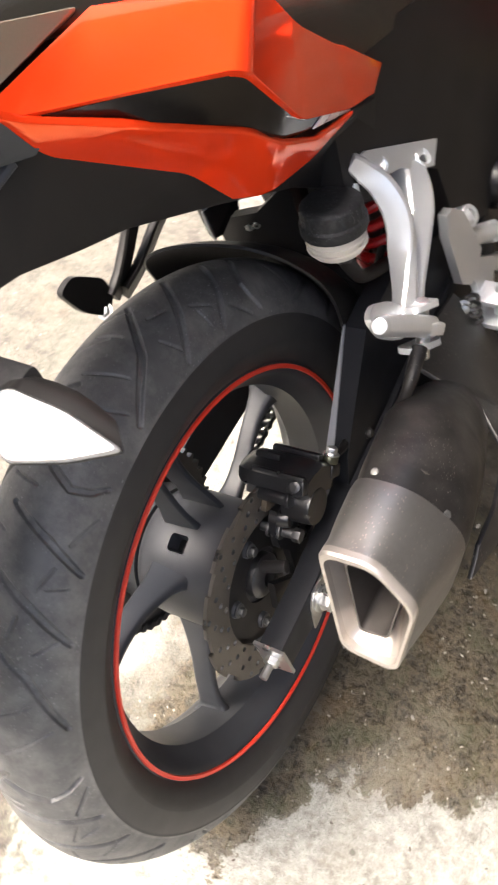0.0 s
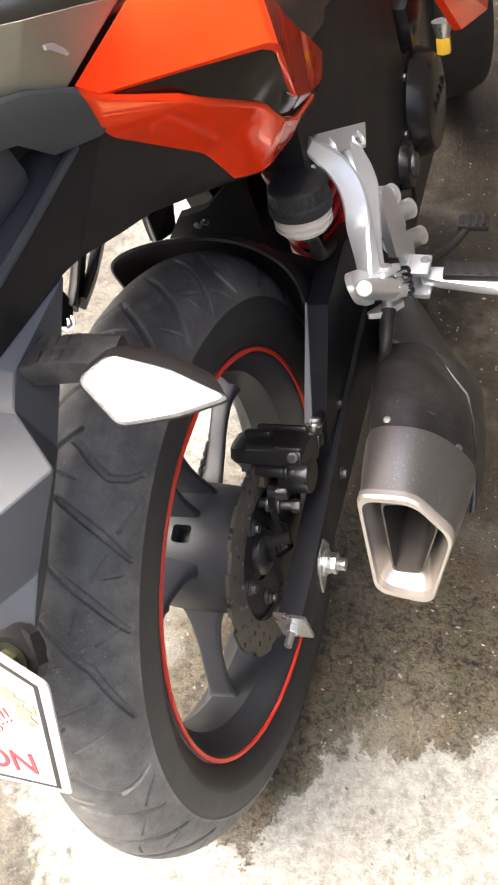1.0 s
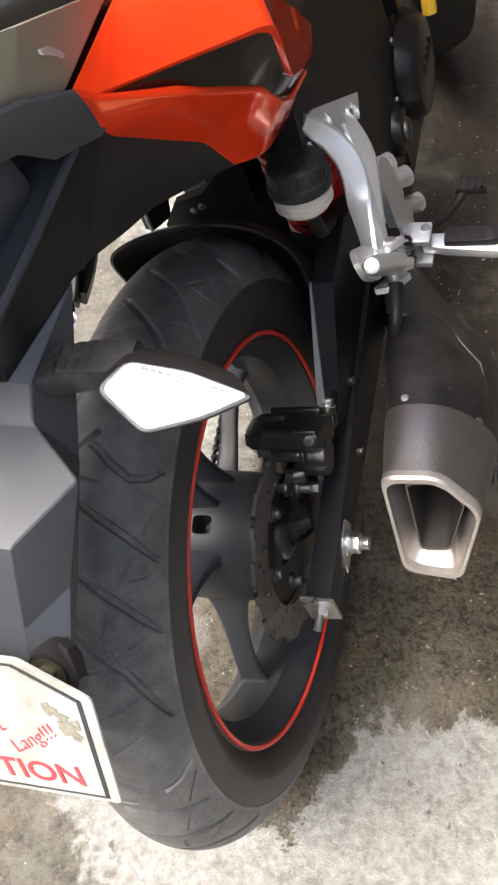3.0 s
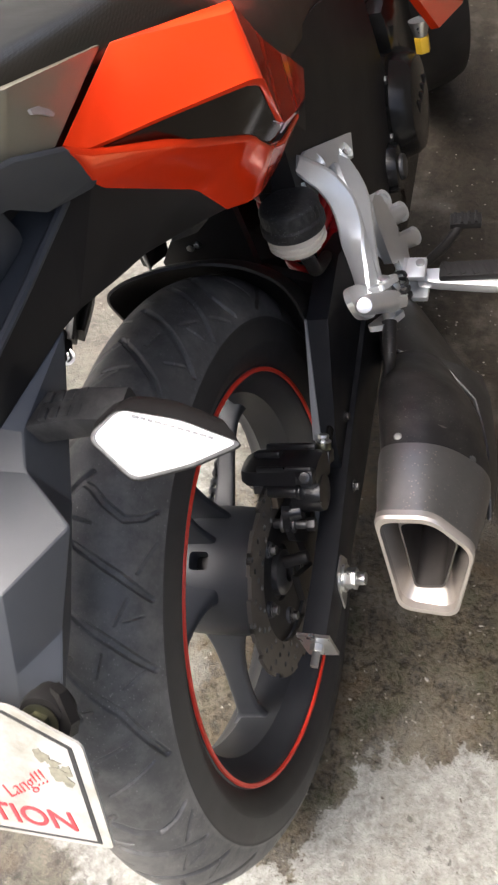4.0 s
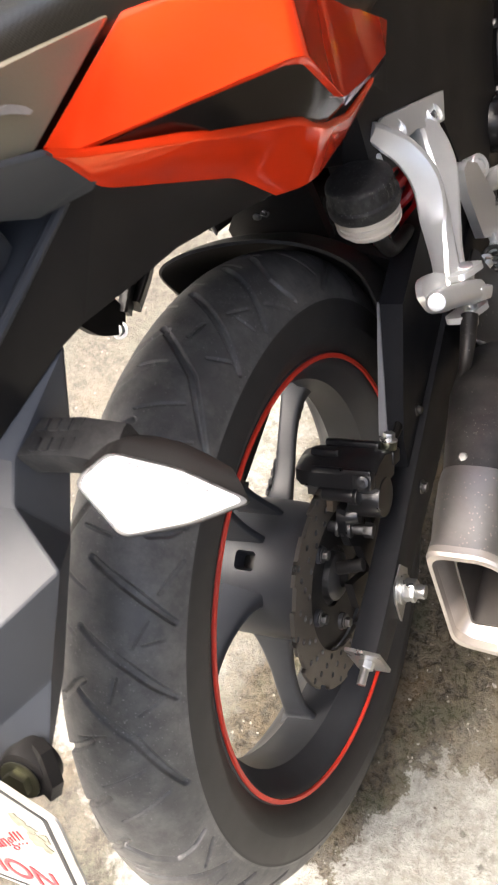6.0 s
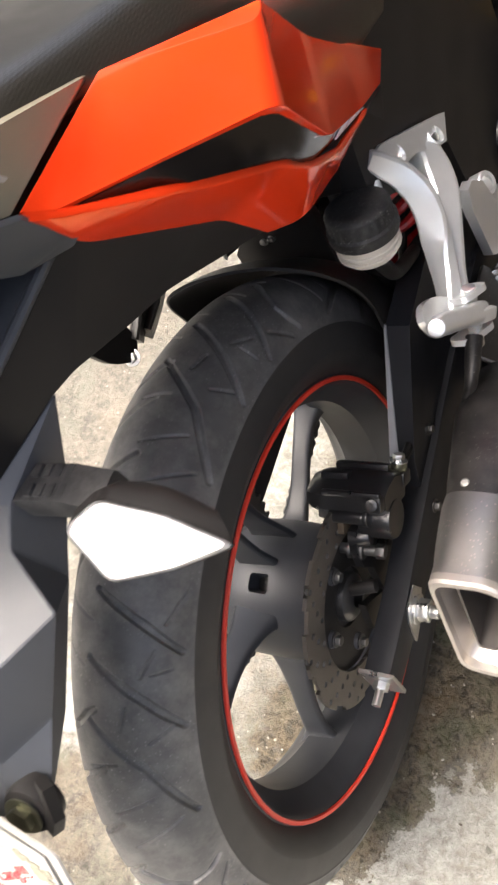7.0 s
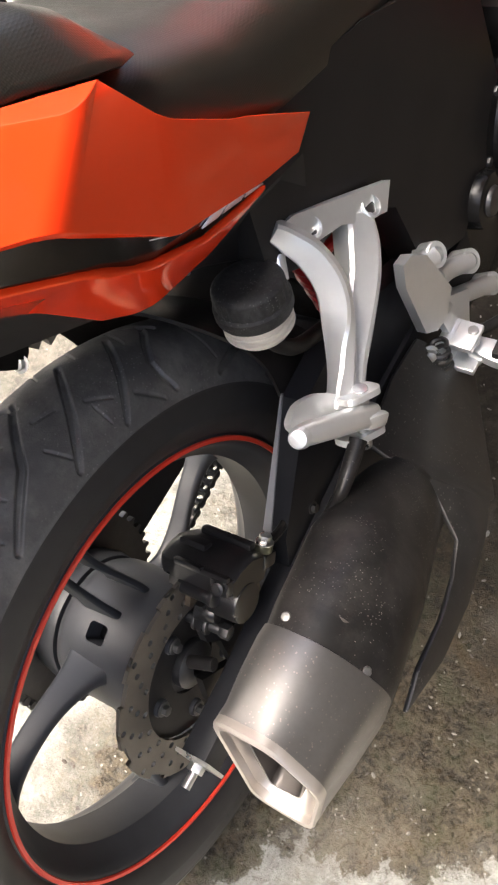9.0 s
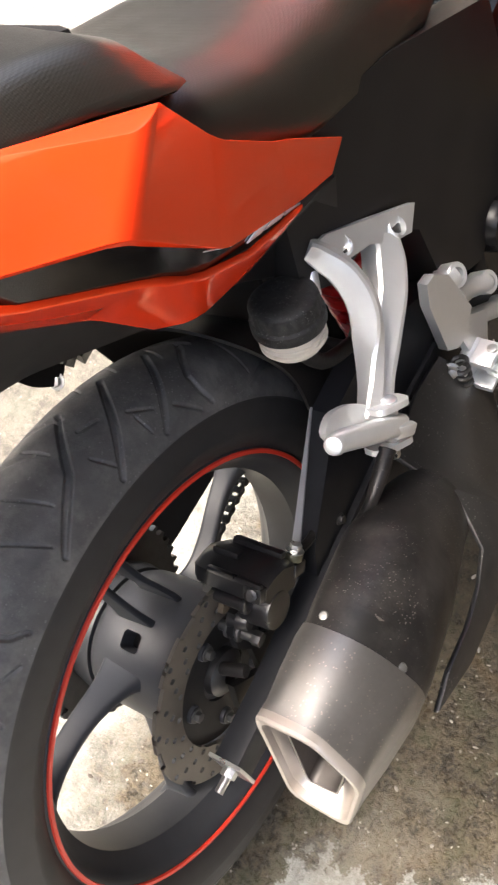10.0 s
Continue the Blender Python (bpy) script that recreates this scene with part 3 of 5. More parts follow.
            rings.append([d * r + s * p[0] + Vector((p[1], 0, 0)) for p in c])
        fine = []
        for i in range(len(rings) - 1):
            p0, p1, p2, p3 = rings[max(i - 1, 0)], rings[i], rings[i + 1], rings[min(i + 2, len(rings) - 1)]
            for k in range(4):
                u = k / 4
                fine.append([0.5 * (2 * b + (c - a) * u + (2 * a - 5 * b + 4 * c - e) * u * u + (3 * b - a - 3 * c + e) * u ** 3) for a, b, c, e in zip(p0, p1, p2, p3)])
        fine.append(rings[-1])
        return part("spoke", loft(fine), RIM_BLACK, wheel, label, sharp=50)

    # swept spokes: broad at the hub, slim in the middle, flared where they run into the rim
    for hub_deg, mid_deg, rim_deg in ((140, 150, 164), (222, 231, 238), (300, 304, 309)):
        spoke([(0.056, hub_deg, 0.0210, -0.040, 0.020), (0.070, hub_deg * 0.9 + mid_deg * 0.1, 0.0120, -0.034, 0.012), (0.090, hub_deg * 0.55 + mid_deg * 0.45, 0.0084, -0.028, 0.006), (0.120, mid_deg, 0.0072, -0.025, 0.002),
               (0.150, mid_deg * 0.6 + rim_deg * 0.4, 0.0070, -0.024, 0.002), (0.174, mid_deg * 0.25 + rim_deg * 0.75, 0.0074, -0.024, 0.004), (0.188, rim_deg, 0.0090, -0.026, 0.008), (0.197, rim_deg, 0.0140, -0.030, 0.016)])
    spoke([(0.056, -12, 0.0190, -0.050, -0.010), (0.072, -8, 0.0120, -0.046, -0.016), (0.090, -3, 0.0088, -0.043, -0.019), (0.115, 4, 0.0078, -0.041, -0.020), (0.142, 10, 0.0080, -0.040, -0.020), (0.170, 13, 0.0090, -0.040, -0.018), (0.188, 14, 0.0130, -0.040, -0.012), (0.197, 14, 0.0190, -0.042, -0.004)])
    # the spoke that points back at the saddle is hollow: two ribs with a pocket between
    for start, end, x0, x1 in ((60, 84, -0.036, 0.004), (91, 93, -0.036, -0.002)):
        spoke([(0.060, start, 0.0075, x0, x1 + 0.012), (0.074, start + (end - start) * 0.2, 0.0058, x0, x1 + 0.008), (0.095, start + (end - start) * 0.55, 0.0050, x0 + 0.006, x1 + 0.003), (0.125, start + (end - start) * 0.85, 0.0050, x0 + 0.010, x1 + 0.002),
               (0.165, end, 0.0056, x0 + 0.010, x1 + 0.004), (0.197, end, 0.0105, x0, x1 + 0.016)])
    # brake disc, drilled and with a scalloped edge
    # dark backing ring, added so bright ground does not show through the disc
    part("disc_backing", lathe([(0.050, 0.030), (0.050, 0.074), (0.056, 0.074), (0.058, 0.060), (0.056, 0.030)], 60, closed_profile=True), SOOT_AND_SHADE, wheel)
    part("brake_disc", disc_mesh(), [DISC, BOLT_STEEL], wheel, "worn drilled steel brake disc")
    for k in range(5):
        a = radians(20 + 72 * k)
        y, z = 0.052 * math.cos(a), 0.052 * math.sin(a)
        part("disc_bolt", hexbolt((0.0620, y, z), (1, 0, 0), 0.0052, 0.006), BOLT_STEEL, wheel)
        lug = rod((0.036, y, z), (0.0615, y, z), 0.011, 0.0085, n=20, bevel=0.002)
        part("disc_mount", lug, RIM_BLACK, wheel)
    part("bearing_collar", lathe([(0.036, 0.010), (0.036, 0.026), (0.060, 0.024), (0.064, 0.019), (0.066, 0.010)], 40, closed_profile=True), DARK_STEEL, wheel)
    part("sprocket_carrier", lathe([(-0.088, 0.012), (-0.088, 0.064), (-0.070, 0.068), (-0.058, 0.066), (-0.056, 0.012)], 60, closed_profile=True), RIM_BLACK, wheel)
    part("sprocket", sprocket_mesh(), DARK_STEEL, wheel, "dark toothed chain sprocket")
    return wheel


def disc_mesh():
    """An annulus with round holes cut through, built as a grid of cells with a hole in some."""
    bm = bmesh.new()
    n, r0, r1 = 60, 0.0715, 0.1085
    x0, x1 = 0.0605, 0.0645
    radii = [r0, 0.0808, 0.0900, 0.0992, r1]
    for k in range(n):
        a0, a1 = 2 * math.pi * k / n, 2 * math.pi * (k + 1) / n
        for b in range(4):
            ra, rb = radii[b], radii[b + 1]
            drilled = (k + b) % 3 == 0 and not (b == 3 and k % 2)
            wave = 0.0045 if b == 3 and (k % 6) in (2, 3) else 0.0
            rb0 = rb - wave
            corner = [(ra, a0), (rb0, a0), (rb0, a1), (ra, a1)]
            if not drilled:
                ring = [[bm.verts.new((x, r * math.cos(a), r * math.sin(a))) for r, a in corner] for x in (x0, x1)]
                bm.faces.new(ring[0])
                bm.faces.new(ring[1][::-1])
                if b == 3:
                    bm.faces.new((ring[0][1], ring[1][1], ring[1][2], ring[0][2]))
                if b == 0:
                    bm.faces.new((ring[0][0], ring[0][3], ring[1][3], ring[1][0]))
                continue
            cr, ca = (ra + rb) / 2, (a0 + a1) / 2
            hole, hr = [], 0.0031
            rim = []
            for s in range(12):
                p = 2 * math.pi * (s + 0.5) / 12
                hole.append((cr + hr * math.cos(p), ca + hr * math.sin(p) / cr))
                q = max(abs(math.cos(p)), abs(math.sin(p)))
                rim.append((cr + (rb0 - ra) / 2 * math.cos(p) / q, ca + (a1 - a0) / 2 * math.sin(p) / q))
            rows = [[bm.verts.new((x, r * math.cos(a), r * math.sin(a))) for r, a in some] for x in (x0, x1) for some in (rim, hole)]
            for s in range(12):
                t = (s + 1) % 12
                bm.faces.new((rows[0][s], rows[0][t], rows[1][t], rows[1][s]))
                bm.faces.new((rows[2][t], rows[2][s], rows[3][s], rows[3][t]))
                bm.faces.new((rows[1][s], rows[1][t], rows[3][t], rows[3][s])).material_index = 1
    bmesh.ops.remove_doubles(bm, verts=bm.verts[:], dist=1e-5)
    return bm


def sprocket_mesh():
    teeth, ring = 44, []
    for k in range(teeth):
        a = 2 * math.pi / teeth
        for f, r in ((0.0, 0.0995), (0.22, 0.1005), (0.40, 0.1065), (0.60, 0.1065), (0.78, 0.1005)):
            ring.append((r * math.cos((k + f) * a), r * math.sin((k + f) * a)))
    n = len(ring)
    inner = [(0.062 * math.cos(2 * math.pi * k / n), 0.062 * math.sin(2 * math.pi * k / n)) for k in range(n)]
    return loft([[(x, *p) for p in some] for x, some in ((-0.091, inner), (-0.091, ring), (-0.085, ring), (-0.085, inner), (-0.091, inner))], caps=False)


def drive_chain():
    """Roller chain: side plates and rollers on both runs and round the rear sprocket."""
    pitch, x = 0.0127, -0.088
    pts = []
    # lower run, round the back, upper run
    front, fr, rr = Vector((0.53, 0.0)), 0.034, 0.103
    path = [(front.x, front.y - fr), (0.02, -rr)]
    for k in range(1, 30):
        a = radians(-90 - 180 * k / 30)
        path.append((rr * math.cos(a), rr * math.sin(a)))
    path += [(0.0, rr), (front.x, front.y + fr)]
    run = [Vector(p) for p in path]
    left, i, p = 0.0, 0, run[0].copy()
    pts.append(p.copy())
    while i < len(run) - 1:
        d = run[i + 1] - p
        if d.length >= pitch:
            p = p + d.normalized() * pitch
            pts.append(p.copy())
        else:
            i += 1
    bm = bmesh.new()
    for k, (a, b) in enumerate(zip(pts, pts[1:])):
        out = 0.0075 if k % 2 else 0.0055
        d = (b - a).normalized()
        s = Vector((-d.y, d.x))
        shape = [a - d * 0.005 + s * 0.0028, a + s * 0.005, a * 0.5 + b * 0.5 + s * 0.0032, b + s * 0.005, b + d * 0.005 + s * 0.0028]
        shape += [b + d * 0.005 - s * 0.0028, b - s * 0.005, a * 0.5 + b * 0.5 - s * 0.0032, a - s * 0.005, a - d * 0.005 - s * 0.0028]
        for side in (1, -1):
            xs = (x + side * out, x + side * (out - 0.0016))
            loft([[(v, *q) for q in shape] for v in xs], bm=bm)
        rod((x - 0.0085, *a), (x + 0.0085, *a), 0.0042, n=10, bm=bm)
    part("drive_chain", bm, DARK_STEEL, bike, "greasy steel roller chain")


def swingarm():
    # main beam on the disc side
    rings = []
    for y, z0, z1, x0, x1 in ((-0.072, -0.026, 0.010, 0.094, 0.121), (0.0, -0.030, 0.014, 0.094, 0.121), (0.12, -0.034, 0.030, 0.093, 0.120), (0.30, -0.036, 0.050, 0.090, 0.118), (0.52, -0.03, 0.05, 0.080, 0.115)):
        rings.append([Vector((p[0], y, p[1])) for p in rounded([(x0, z0), (x1, z0), (x1, z1), (x0, z1)], 0.004, 2)])
    arm = part("swingarm", loft(rings), ARM, bike, "dark painted steel swingarm with a tall gusset plate", sharp=40)
    gus = slab([(0.100, 0.0), (0.124, 0.060), (0.216, 0.150), (0.30, 0.158), (0.46, 0.09), (0.50, 0.0)], 0, 0.088, 0.112, 0.002)
    part("gusset", gus, ARM, arm)
    part("gusset_edge", faces([(0.0872, 0.125, 0.0625), (0.0965, 0.123, 0.0615), (0.0890, 0.215, 0.1525), (0.0870, 0.217, 0.1535), (0.0872, 0.128, 0.058), (0.0965, 0.126, 0.057), (0.0890, 0.218, 0.148), (0.0870, 0.220, 0.149)],
         [(0, 1, 2, 3), (7, 6, 5, 4), (0, 4, 5, 1), (1, 5, 6, 2), (2, 6, 7, 3), (3, 7, 4, 0)]), ARM_EDGE, arm, "bare grey edge of the gusset")
    # left beam and cross tube
    part("left_beam", loft([[(x - 0.0, y, z) for x, z in ((-0.122, z0), (-0.096, z0), (-0.096, z1), (-0.122, z1))] for y, z0, z1 in ((-0.072, -0.026, 0.010), (0.12, -0.034, 0.03), (0.52, -0.03, 0.05))]), ARM, arm)
    part("cross_tube", rod((-0.11, 0.36, 0.01), (0.10, 0.36, 0.01), 0.03, n=28), ARM, arm)
    # end plate and adjuster on each side
    for s in (1, -1):
        c = s * 0.1075
        end = slab([(c - 0.0165, -0.034), (c + 0.0165, -0.030), (c + 0.0165, 0.010), (c - 0.0165, 0.013)], 1, -0.0755, -0.072, 0.0008)
        ep = part("end_plate", end, STEEL, arm, "zinc-plated swingarm end plate")
        bolt = rod((c, -0.075, -0.008), (c, -0.098, -0.008), 0.0042, n=18)
        rod((c, -0.0755, -0.008), (c, -0.083, -0.008), 0.0078, n=6, bevel=0.0008, bm=bolt)
        part("adjuster_bolt", bolt, STEEL, ep)
        nut = rod((s * 0.121, 0.0, -0.008), (s * 0.1235, 0.0, -0.008), 0.0185, n=36, bevel=0.0006)
        rod((s * 0.1235, 0.0, -0.008), (s * 0.1265, 0.0, -0.008), 0.0145, n=36, bevel=0.0005, bm=nut)
        rod((s * 0.1265, 0.0, -0.008), (s * 0.1375, 0.0, -0.008), 0.0115, n=6, bevel=0.0008, bm=nut)
        rod((s * 0.1375, 0.0, -0.008), (s * 0.1465, 0.0, -0.008), 0.0068, n=20, bevel=0.0008, bm=nut)
        part("axle_nut", nut, STEEL, arm, "zinc-plated axle nut")
        tab = slab([(-0.024, -0.03), (0.004, -0.026), (0.022, -0.008), (0.016, 0.012), (-0.008, 0.012), (-0.02, -0.012)], 0, min(s * 0.1212, s * 0.1232), max(s * 0.1212, s * 0.1232), 0.0005)
        part("chain_tensioner", tab, STEEL, arm)
    lg = plate([(-0.100, 0.288, 0.216), (-0.113, 0.303, 0.164), (-0.108, 0.342, 0.148), (-0.098, 0.352, 0.200)], 0.010, 0.002)
    lgp = part("left_gusset", lg, ARM, arm)
    part("gusset_edge", tube([(-0.1005, 0.2862, 0.2165), (-0.107, 0.293, 0.190), (-0.1135, 0.3010, 0.1640)], [0.001, 0.0026, 0.0018], 8), ARM_EDGE, lgp, "bare grey edge of the gusset")
    part("gusset_bolt", hexbolt((0.112, 0.168, 0.046), (1, 0, 0.1), 0.0045, 0.005), DARK_STEEL, arm)
    part("beam_bolt", hexbolt((0.121, 0.105, 0.004), (1, 0, 0), 0.005, 0.006), DARK_STEEL, arm)
    return arm


def caliper():
    """Sliding caliper over the upper front of the disc, laid out round a radius at 50 degrees."""
    rad, tan = Vector((0, 0.643, 0.766)), Vector((0, -0.766, 0.643))

    def loc(x, u, v):
        return Vector((x, 0, 0)) + rad * v + tan * u

    def block(x0, x1, u0, u1, v0, v1, bevel=0.004, bm=None):
        c = loc((x0 + x1) / 2, (u0 + u1) / 2, (v0 + v1) / 2)
        return box((x1 - x0, u1 - u0, v1 - v0), c, (-40, 0, 0), bevel, bm)

    def profile(points, stations, bevel=0.003):
        """A block with the outline points (u, v) along x; stations: (x, scale, shift of v)."""
        mu, mv = sum(p[0] for p in points) / len(points), sum(p[1] for p in points) / len(points)
        b = loft([[loc(x, mu + (u - mu) * s, mv + dv + (v - mv) * s) for u, v in points] for x, s, dv in stations])
        return soften(b, bevel, 3, 25)

    shell = [(-0.027, 0.100), (-0.031, 0.113), (-0.022, 0.128), (-0.002, 0.1325), (0.017, 0.127), (0.0305, 0.119), (0.0305, 0.104), (0.018, 0.096)]
    body = profile(shell, [(0.034, 0.72, 0.0), (0.042, 0.94, 0.0), (0.060, 1.0, 0.0), (0.100, 1.0, 0.0), (0.109, 0.96, 0.0), (0.114, 0.80, 0.0)])
    cal = part("brake_caliper", body, CALIPER, bike, "black rear brake caliper with worn edges", sharp=40)
    part("caliper_rib", block(0.054, 0.112, 0.0265, 0.0325, 0.1185, 0.1245, 0.0022), CALIPER, cal)
    part("caliper_rib", block(0.050, 0.104, -0.020, -0.011, 0.1290, 0.1360, 0.0025), CALIPER, cal)
    part("caliper_rib", block(0.046, 0.074, 0.002, 0.014, 0.1280, 0.1350, 0.0025), CALIPER, cal)
    part("piston_housing", rod(loc(0.084, 0.004, 0.090), loc(0.1155, 0.004, 0.090), 0.0205, 0.0190, n=40, bevel=0.003), CALIPER, cal)
    part("bleed_block", block(0.094, 0.1135, 0.020, 0.0335, 0.106, 0.121, 0.0035), CALIPER, cal)
    screw = rod(loc(0.1050, 0.0330, 0.1145), loc(0.1062, 0.0385, 0.1155), 0.0060, n=28, bevel=0.0012)
    part("socket_screw", screw, CALIPER, cal)
    # dark hexagon laid on the head for the socket's shade
    part("screw_socket", rod(loc(0.1061, 0.0380, 0.1154), loc(0.1063, 0.0389, 0.1156), 0.0032, n=6), SOOT_AND_SHADE, cal)
    upper = rod(loc(0.060, 0.028, 0.0985), loc(0.094, 0.028, 0.0985), 0.0068, n=24, bevel=0.0012)
    rod(loc(0.094, 0.028, 0.0985), loc(0.099, 0.028, 0.0985), 0.0082, n=24, bevel=0.0012, bm=upper)
    part("slide_pin", upper, CALIPER, cal)
    lower = rod(loc(0.060, 0.0145, 0.0595), loc(0.104, 0.0105, 0.0580), 0.0052, n=20, bevel=0.001)
    for a in (0.068, 0.074, 0.080):
        rod(loc(a, 0.0140, 0.0593), loc(a + 0.0042, 0.0136, 0.0592), 0.0092, n=24, bevel=0.0014, bm=lower)
    rod(loc(0.095, 0.0112, 0.0583), loc(0.104, 0.0105, 0.0580), 0.0074, n=6, bevel=0.0008, bm=lower)
    part("slide_pin", lower, DARK_STEEL, cal)
    for x in (0.0690, 0.0555):
        part("brake_pad", block(x - 0.0032, x + 0.0032, -0.020, 0.0285, 0.080, 0.104, 0.001), PAD, cal, "brown dusty brake pad")
    part("pad_spring", block(0.048, 0.074, 0.0270, 0.0290, 0.0955, 0.1045, 0.0008), DARK_STEEL, cal)
    brk = slab([(0.020, -0.020), (0.026, 0.020), (0.016, 0.040), (0.020, 0.062), (0.034, 0.078), (0.060, 0.068), (0.085, 0.030), (0.06, -0.020), (0.0, -0.034), (-0.022, -0.02), (-0.012, 0.014)], 0, 0.074, 0.082, 0.002)
    part("caliper_bracket", brk, CALIPER, cal)
    part("bracket_boss", rod(loc(0.072, 0.016, 0.072), loc(0.092, 0.013, 0.074), 0.0105, 0.0090, n=28, bevel=0.002), CALIPER, cal)
    part("speed_sensor", rod((0.070, -0.004, 0.030), (0.096, 0.002, 0.034), 0.0065, n=20, bevel=0.0015), PLASTIC, cal)
    # banjo union with its hose
    part("banjo_block", block(0.092, 0.116, -0.036, -0.018, 0.112, 0.126, 0.003), CALIPER, cal)
    part("banjo_ring", rod(loc(0.107, -0.027, 0.125), loc(0.108, -0.027, 0.134), 0.0082, n=22, bevel=0.0008), BRASS, cal, "yellow-zinc banjo union")
    part("banjo_bolt", hexbolt(loc(0.108, -0.027, 0.134), rad + Vector((0.12, 0, 0)), 0.0058, 0.008), STEEL, cal)
    hose = tube([loc(0.107, -0.034, 0.130), loc(0.104, -0.07, 0.150), (0.080, 0.235, 0.120), (0.074, 0.30, 0.120), (0.07, 0.36, 0.15)], 0.0045, 10)
    part("brake_hose", hose, PLASTIC, cal)


OUT = [(-0.032, 0.073), (0.014, 0.073), (0.043, 0.033), (0.016, -0.057), (-0.032, -0.048)]


def muffler_ring(centre, scale, back=0.0, r=0.012, k=5, tilt=0.17):
    """The muffler's five-cornered outline round a centre; tilt leans the plane back towards the bottom."""
    out = []
    for p in rounded([(a * scale, b * scale) for a, b in OUT], r, k):
        out.append(Vector((centre[0] + p[0], centre[1] + back + tilt * p[1], centre[2] + p[1])))
    return out


def muffler():
    stations = [((0.242, 0.010, 0.124), 1.20, 0.0), ((0.2395, 0.028, 0.119), 1.25, 0.04), ((0.2240, 0.092, 0.096), 1.25, 0.13), ((0.2070, 0.145, 0.062), 1.12, 0.20), ((0.1970, 0.180, 0.036), 0.98, 0.30), ((0.1940, 0.200, 0.022), 0.88, 0.36), ((0.1920, 0.206, 0.018), 0.70, 0.36)]
    body = loft([muffler_ring(c, s, r=0.030, k=8, tilt=t) for c, s, t in stations])
    muf = part("exhaust_muffler", body, MUFFLER, bike, "matt black exhaust muffler, dusty on top", sharp=40)
    cap = [((0.2418, 0.0150, 0.1235), 1.215, 0.0), ((0.2418, 0.0145, 0.1237), 1.235, 0.0), ((0.2425, 0.004, 0.127), 1.235, 0.0), ((0.2435, -0.030, 0.137), 1.15, 0.08), ((0.2440, -0.056, 0.144), 1.04, 0.15), ((0.2440, -0.066, 0.146), 1.02, 0.17)]
    part("end_cap", loft([muffler_ring(c, s, r=r, k=8, tilt=t) for (c, s, t), r in zip(cap, (0.030, 0.030, 0.029, 0.024, 0.017, 0.013))], caps=False), CAP_METAL, muf, "stainless muffler end cap with speckled dirt", sharp=40)
    lip = [((0.2440, -0.064, 0.146), 1.015), ((0.2440, -0.0715, 0.1475), 1.015), ((0.2440, -0.0735, 0.1480), 0.985), ((0.2440, -0.0728, 0.1477), 0.910), ((0.2440, -0.066, 0.1465), 0.890)]
    part("outlet_lip", loft([muffler_ring(c, s, r=0.013) for c, s in lip], caps=False), OUTLET, muf, "pale satin outlet rim", sharp=40)
    # inner pipe sits high in the opening; the funnel slopes back to it
    core = [(-0.0155, 0.058), (0.012, 0.060), (0.0290, 0.034), (0.0095, -0.026), (-0.0155, -0.027)]

    def ring(corners, y, grow=1.0, r=0.006):
        mid = Vector((0.006, 0.02))
        pts = rounded([(mid.x + (p[0] - mid.x) * grow, mid.y + (p[1] - mid.y) * grow) for p in corners], r, 5)
        return [Vector((0.244 + p[0], y + 0.17 * p[1], 0.1475 + p[1])) for p in pts]

    part("outlet_funnel", loft([muffler_ring((0.2440, -0.067, 0.1465), 0.893, r=0.012), ring(core, -0.034, 1.10, 0.007), ring(core, -0.020, 1.06, 0.007)], caps=False), OUTLET, muf, sharp=40)
    part("tail_pipe", loft([ring(core, -0.010, 1.0), ring(core, -0.0655, 1.0), ring(core, -0.0655, 0.93), ring(core, 0.03, 0.90)], caps=False), PIPE, muf, "dark inner pipe with a bright cut edge", sharp=40)
    part("baffle", loft([muffler_ring((0.2420, -0.004, 0.135), 0.90, r=0.008), muffler_ring((0.2420, 0.0, 0.135), 0.90, r=0.008)]), SOOT_AND_SHADE, muf)
    for at, way in (((0.2202, 0.0234, 0.2081), (0.1, -0.2, 1)), ((0.2765, 0.0175, 0.1820), (0.70, -0.1, 0.65)), ((0.196, 0.02, 0.10), (-1, 0, 0))):
        bolt = rod(Vector(at) + Vector(way).normalized() * 0.001, Vector(at) + Vector(way).normalized() * 0.001 + Vector(way).normalized() * 0.0026, 0.0040, 0.0032, n=24, bevel=0.0008)
        part("cap_bolt", bolt, BOLT_STEEL, muf)
    # outer guard plate, standing off from the body; it runs forward and inward under the rider's step
    rows = [[(0.132, 0.365, 0.062), (0.140, 0.395, 0.005), (0.147, 0.428, -0.068)],
            [(0.142, 0.300, 0.088), (0.166, 0.335, 0.022), (0.187, 0.358, -0.055)],
            [(0.158, 0.222, 0.100), (0.198, 0.258, 0.038), (0.230, 0.284, -0.042)],
            [(0.186, 0.216, 0.090), (0.216, 0.246, 0.034), (0.241, 0.266, -0.022)],
            [(0.216, 0.214, 0.080), (0.234, 0.230, 0.048), (0.249, 0.246, 0.008)],
            [(0.252, 0.181, 0.053), (0.258, 0.194, 0.038), (0.262, 0.206, 0.018)],
            [(0.262, 0.148, 0.050), (0.267, 0.148, 0.032), (0.271, 0.147, 0.012)],
            [(0.271, 0.108, 0.060), (0.275, 0.098, 0.046), (0.279, 0.084, 0.038)],
            [(0.2785, 0.056, 0.082), (0.2795, 0.042, 0.076), (0.2800, 0.026, 0.070)]]
    guard = thicken(loft(rows, closed=False, caps=False), 0.005)
    soften(guard, 0.0018, 2, 45)
    part("guard_plate", guard, GUARD, muf, "black heat guard on the muffler's outer side, dusty on top")
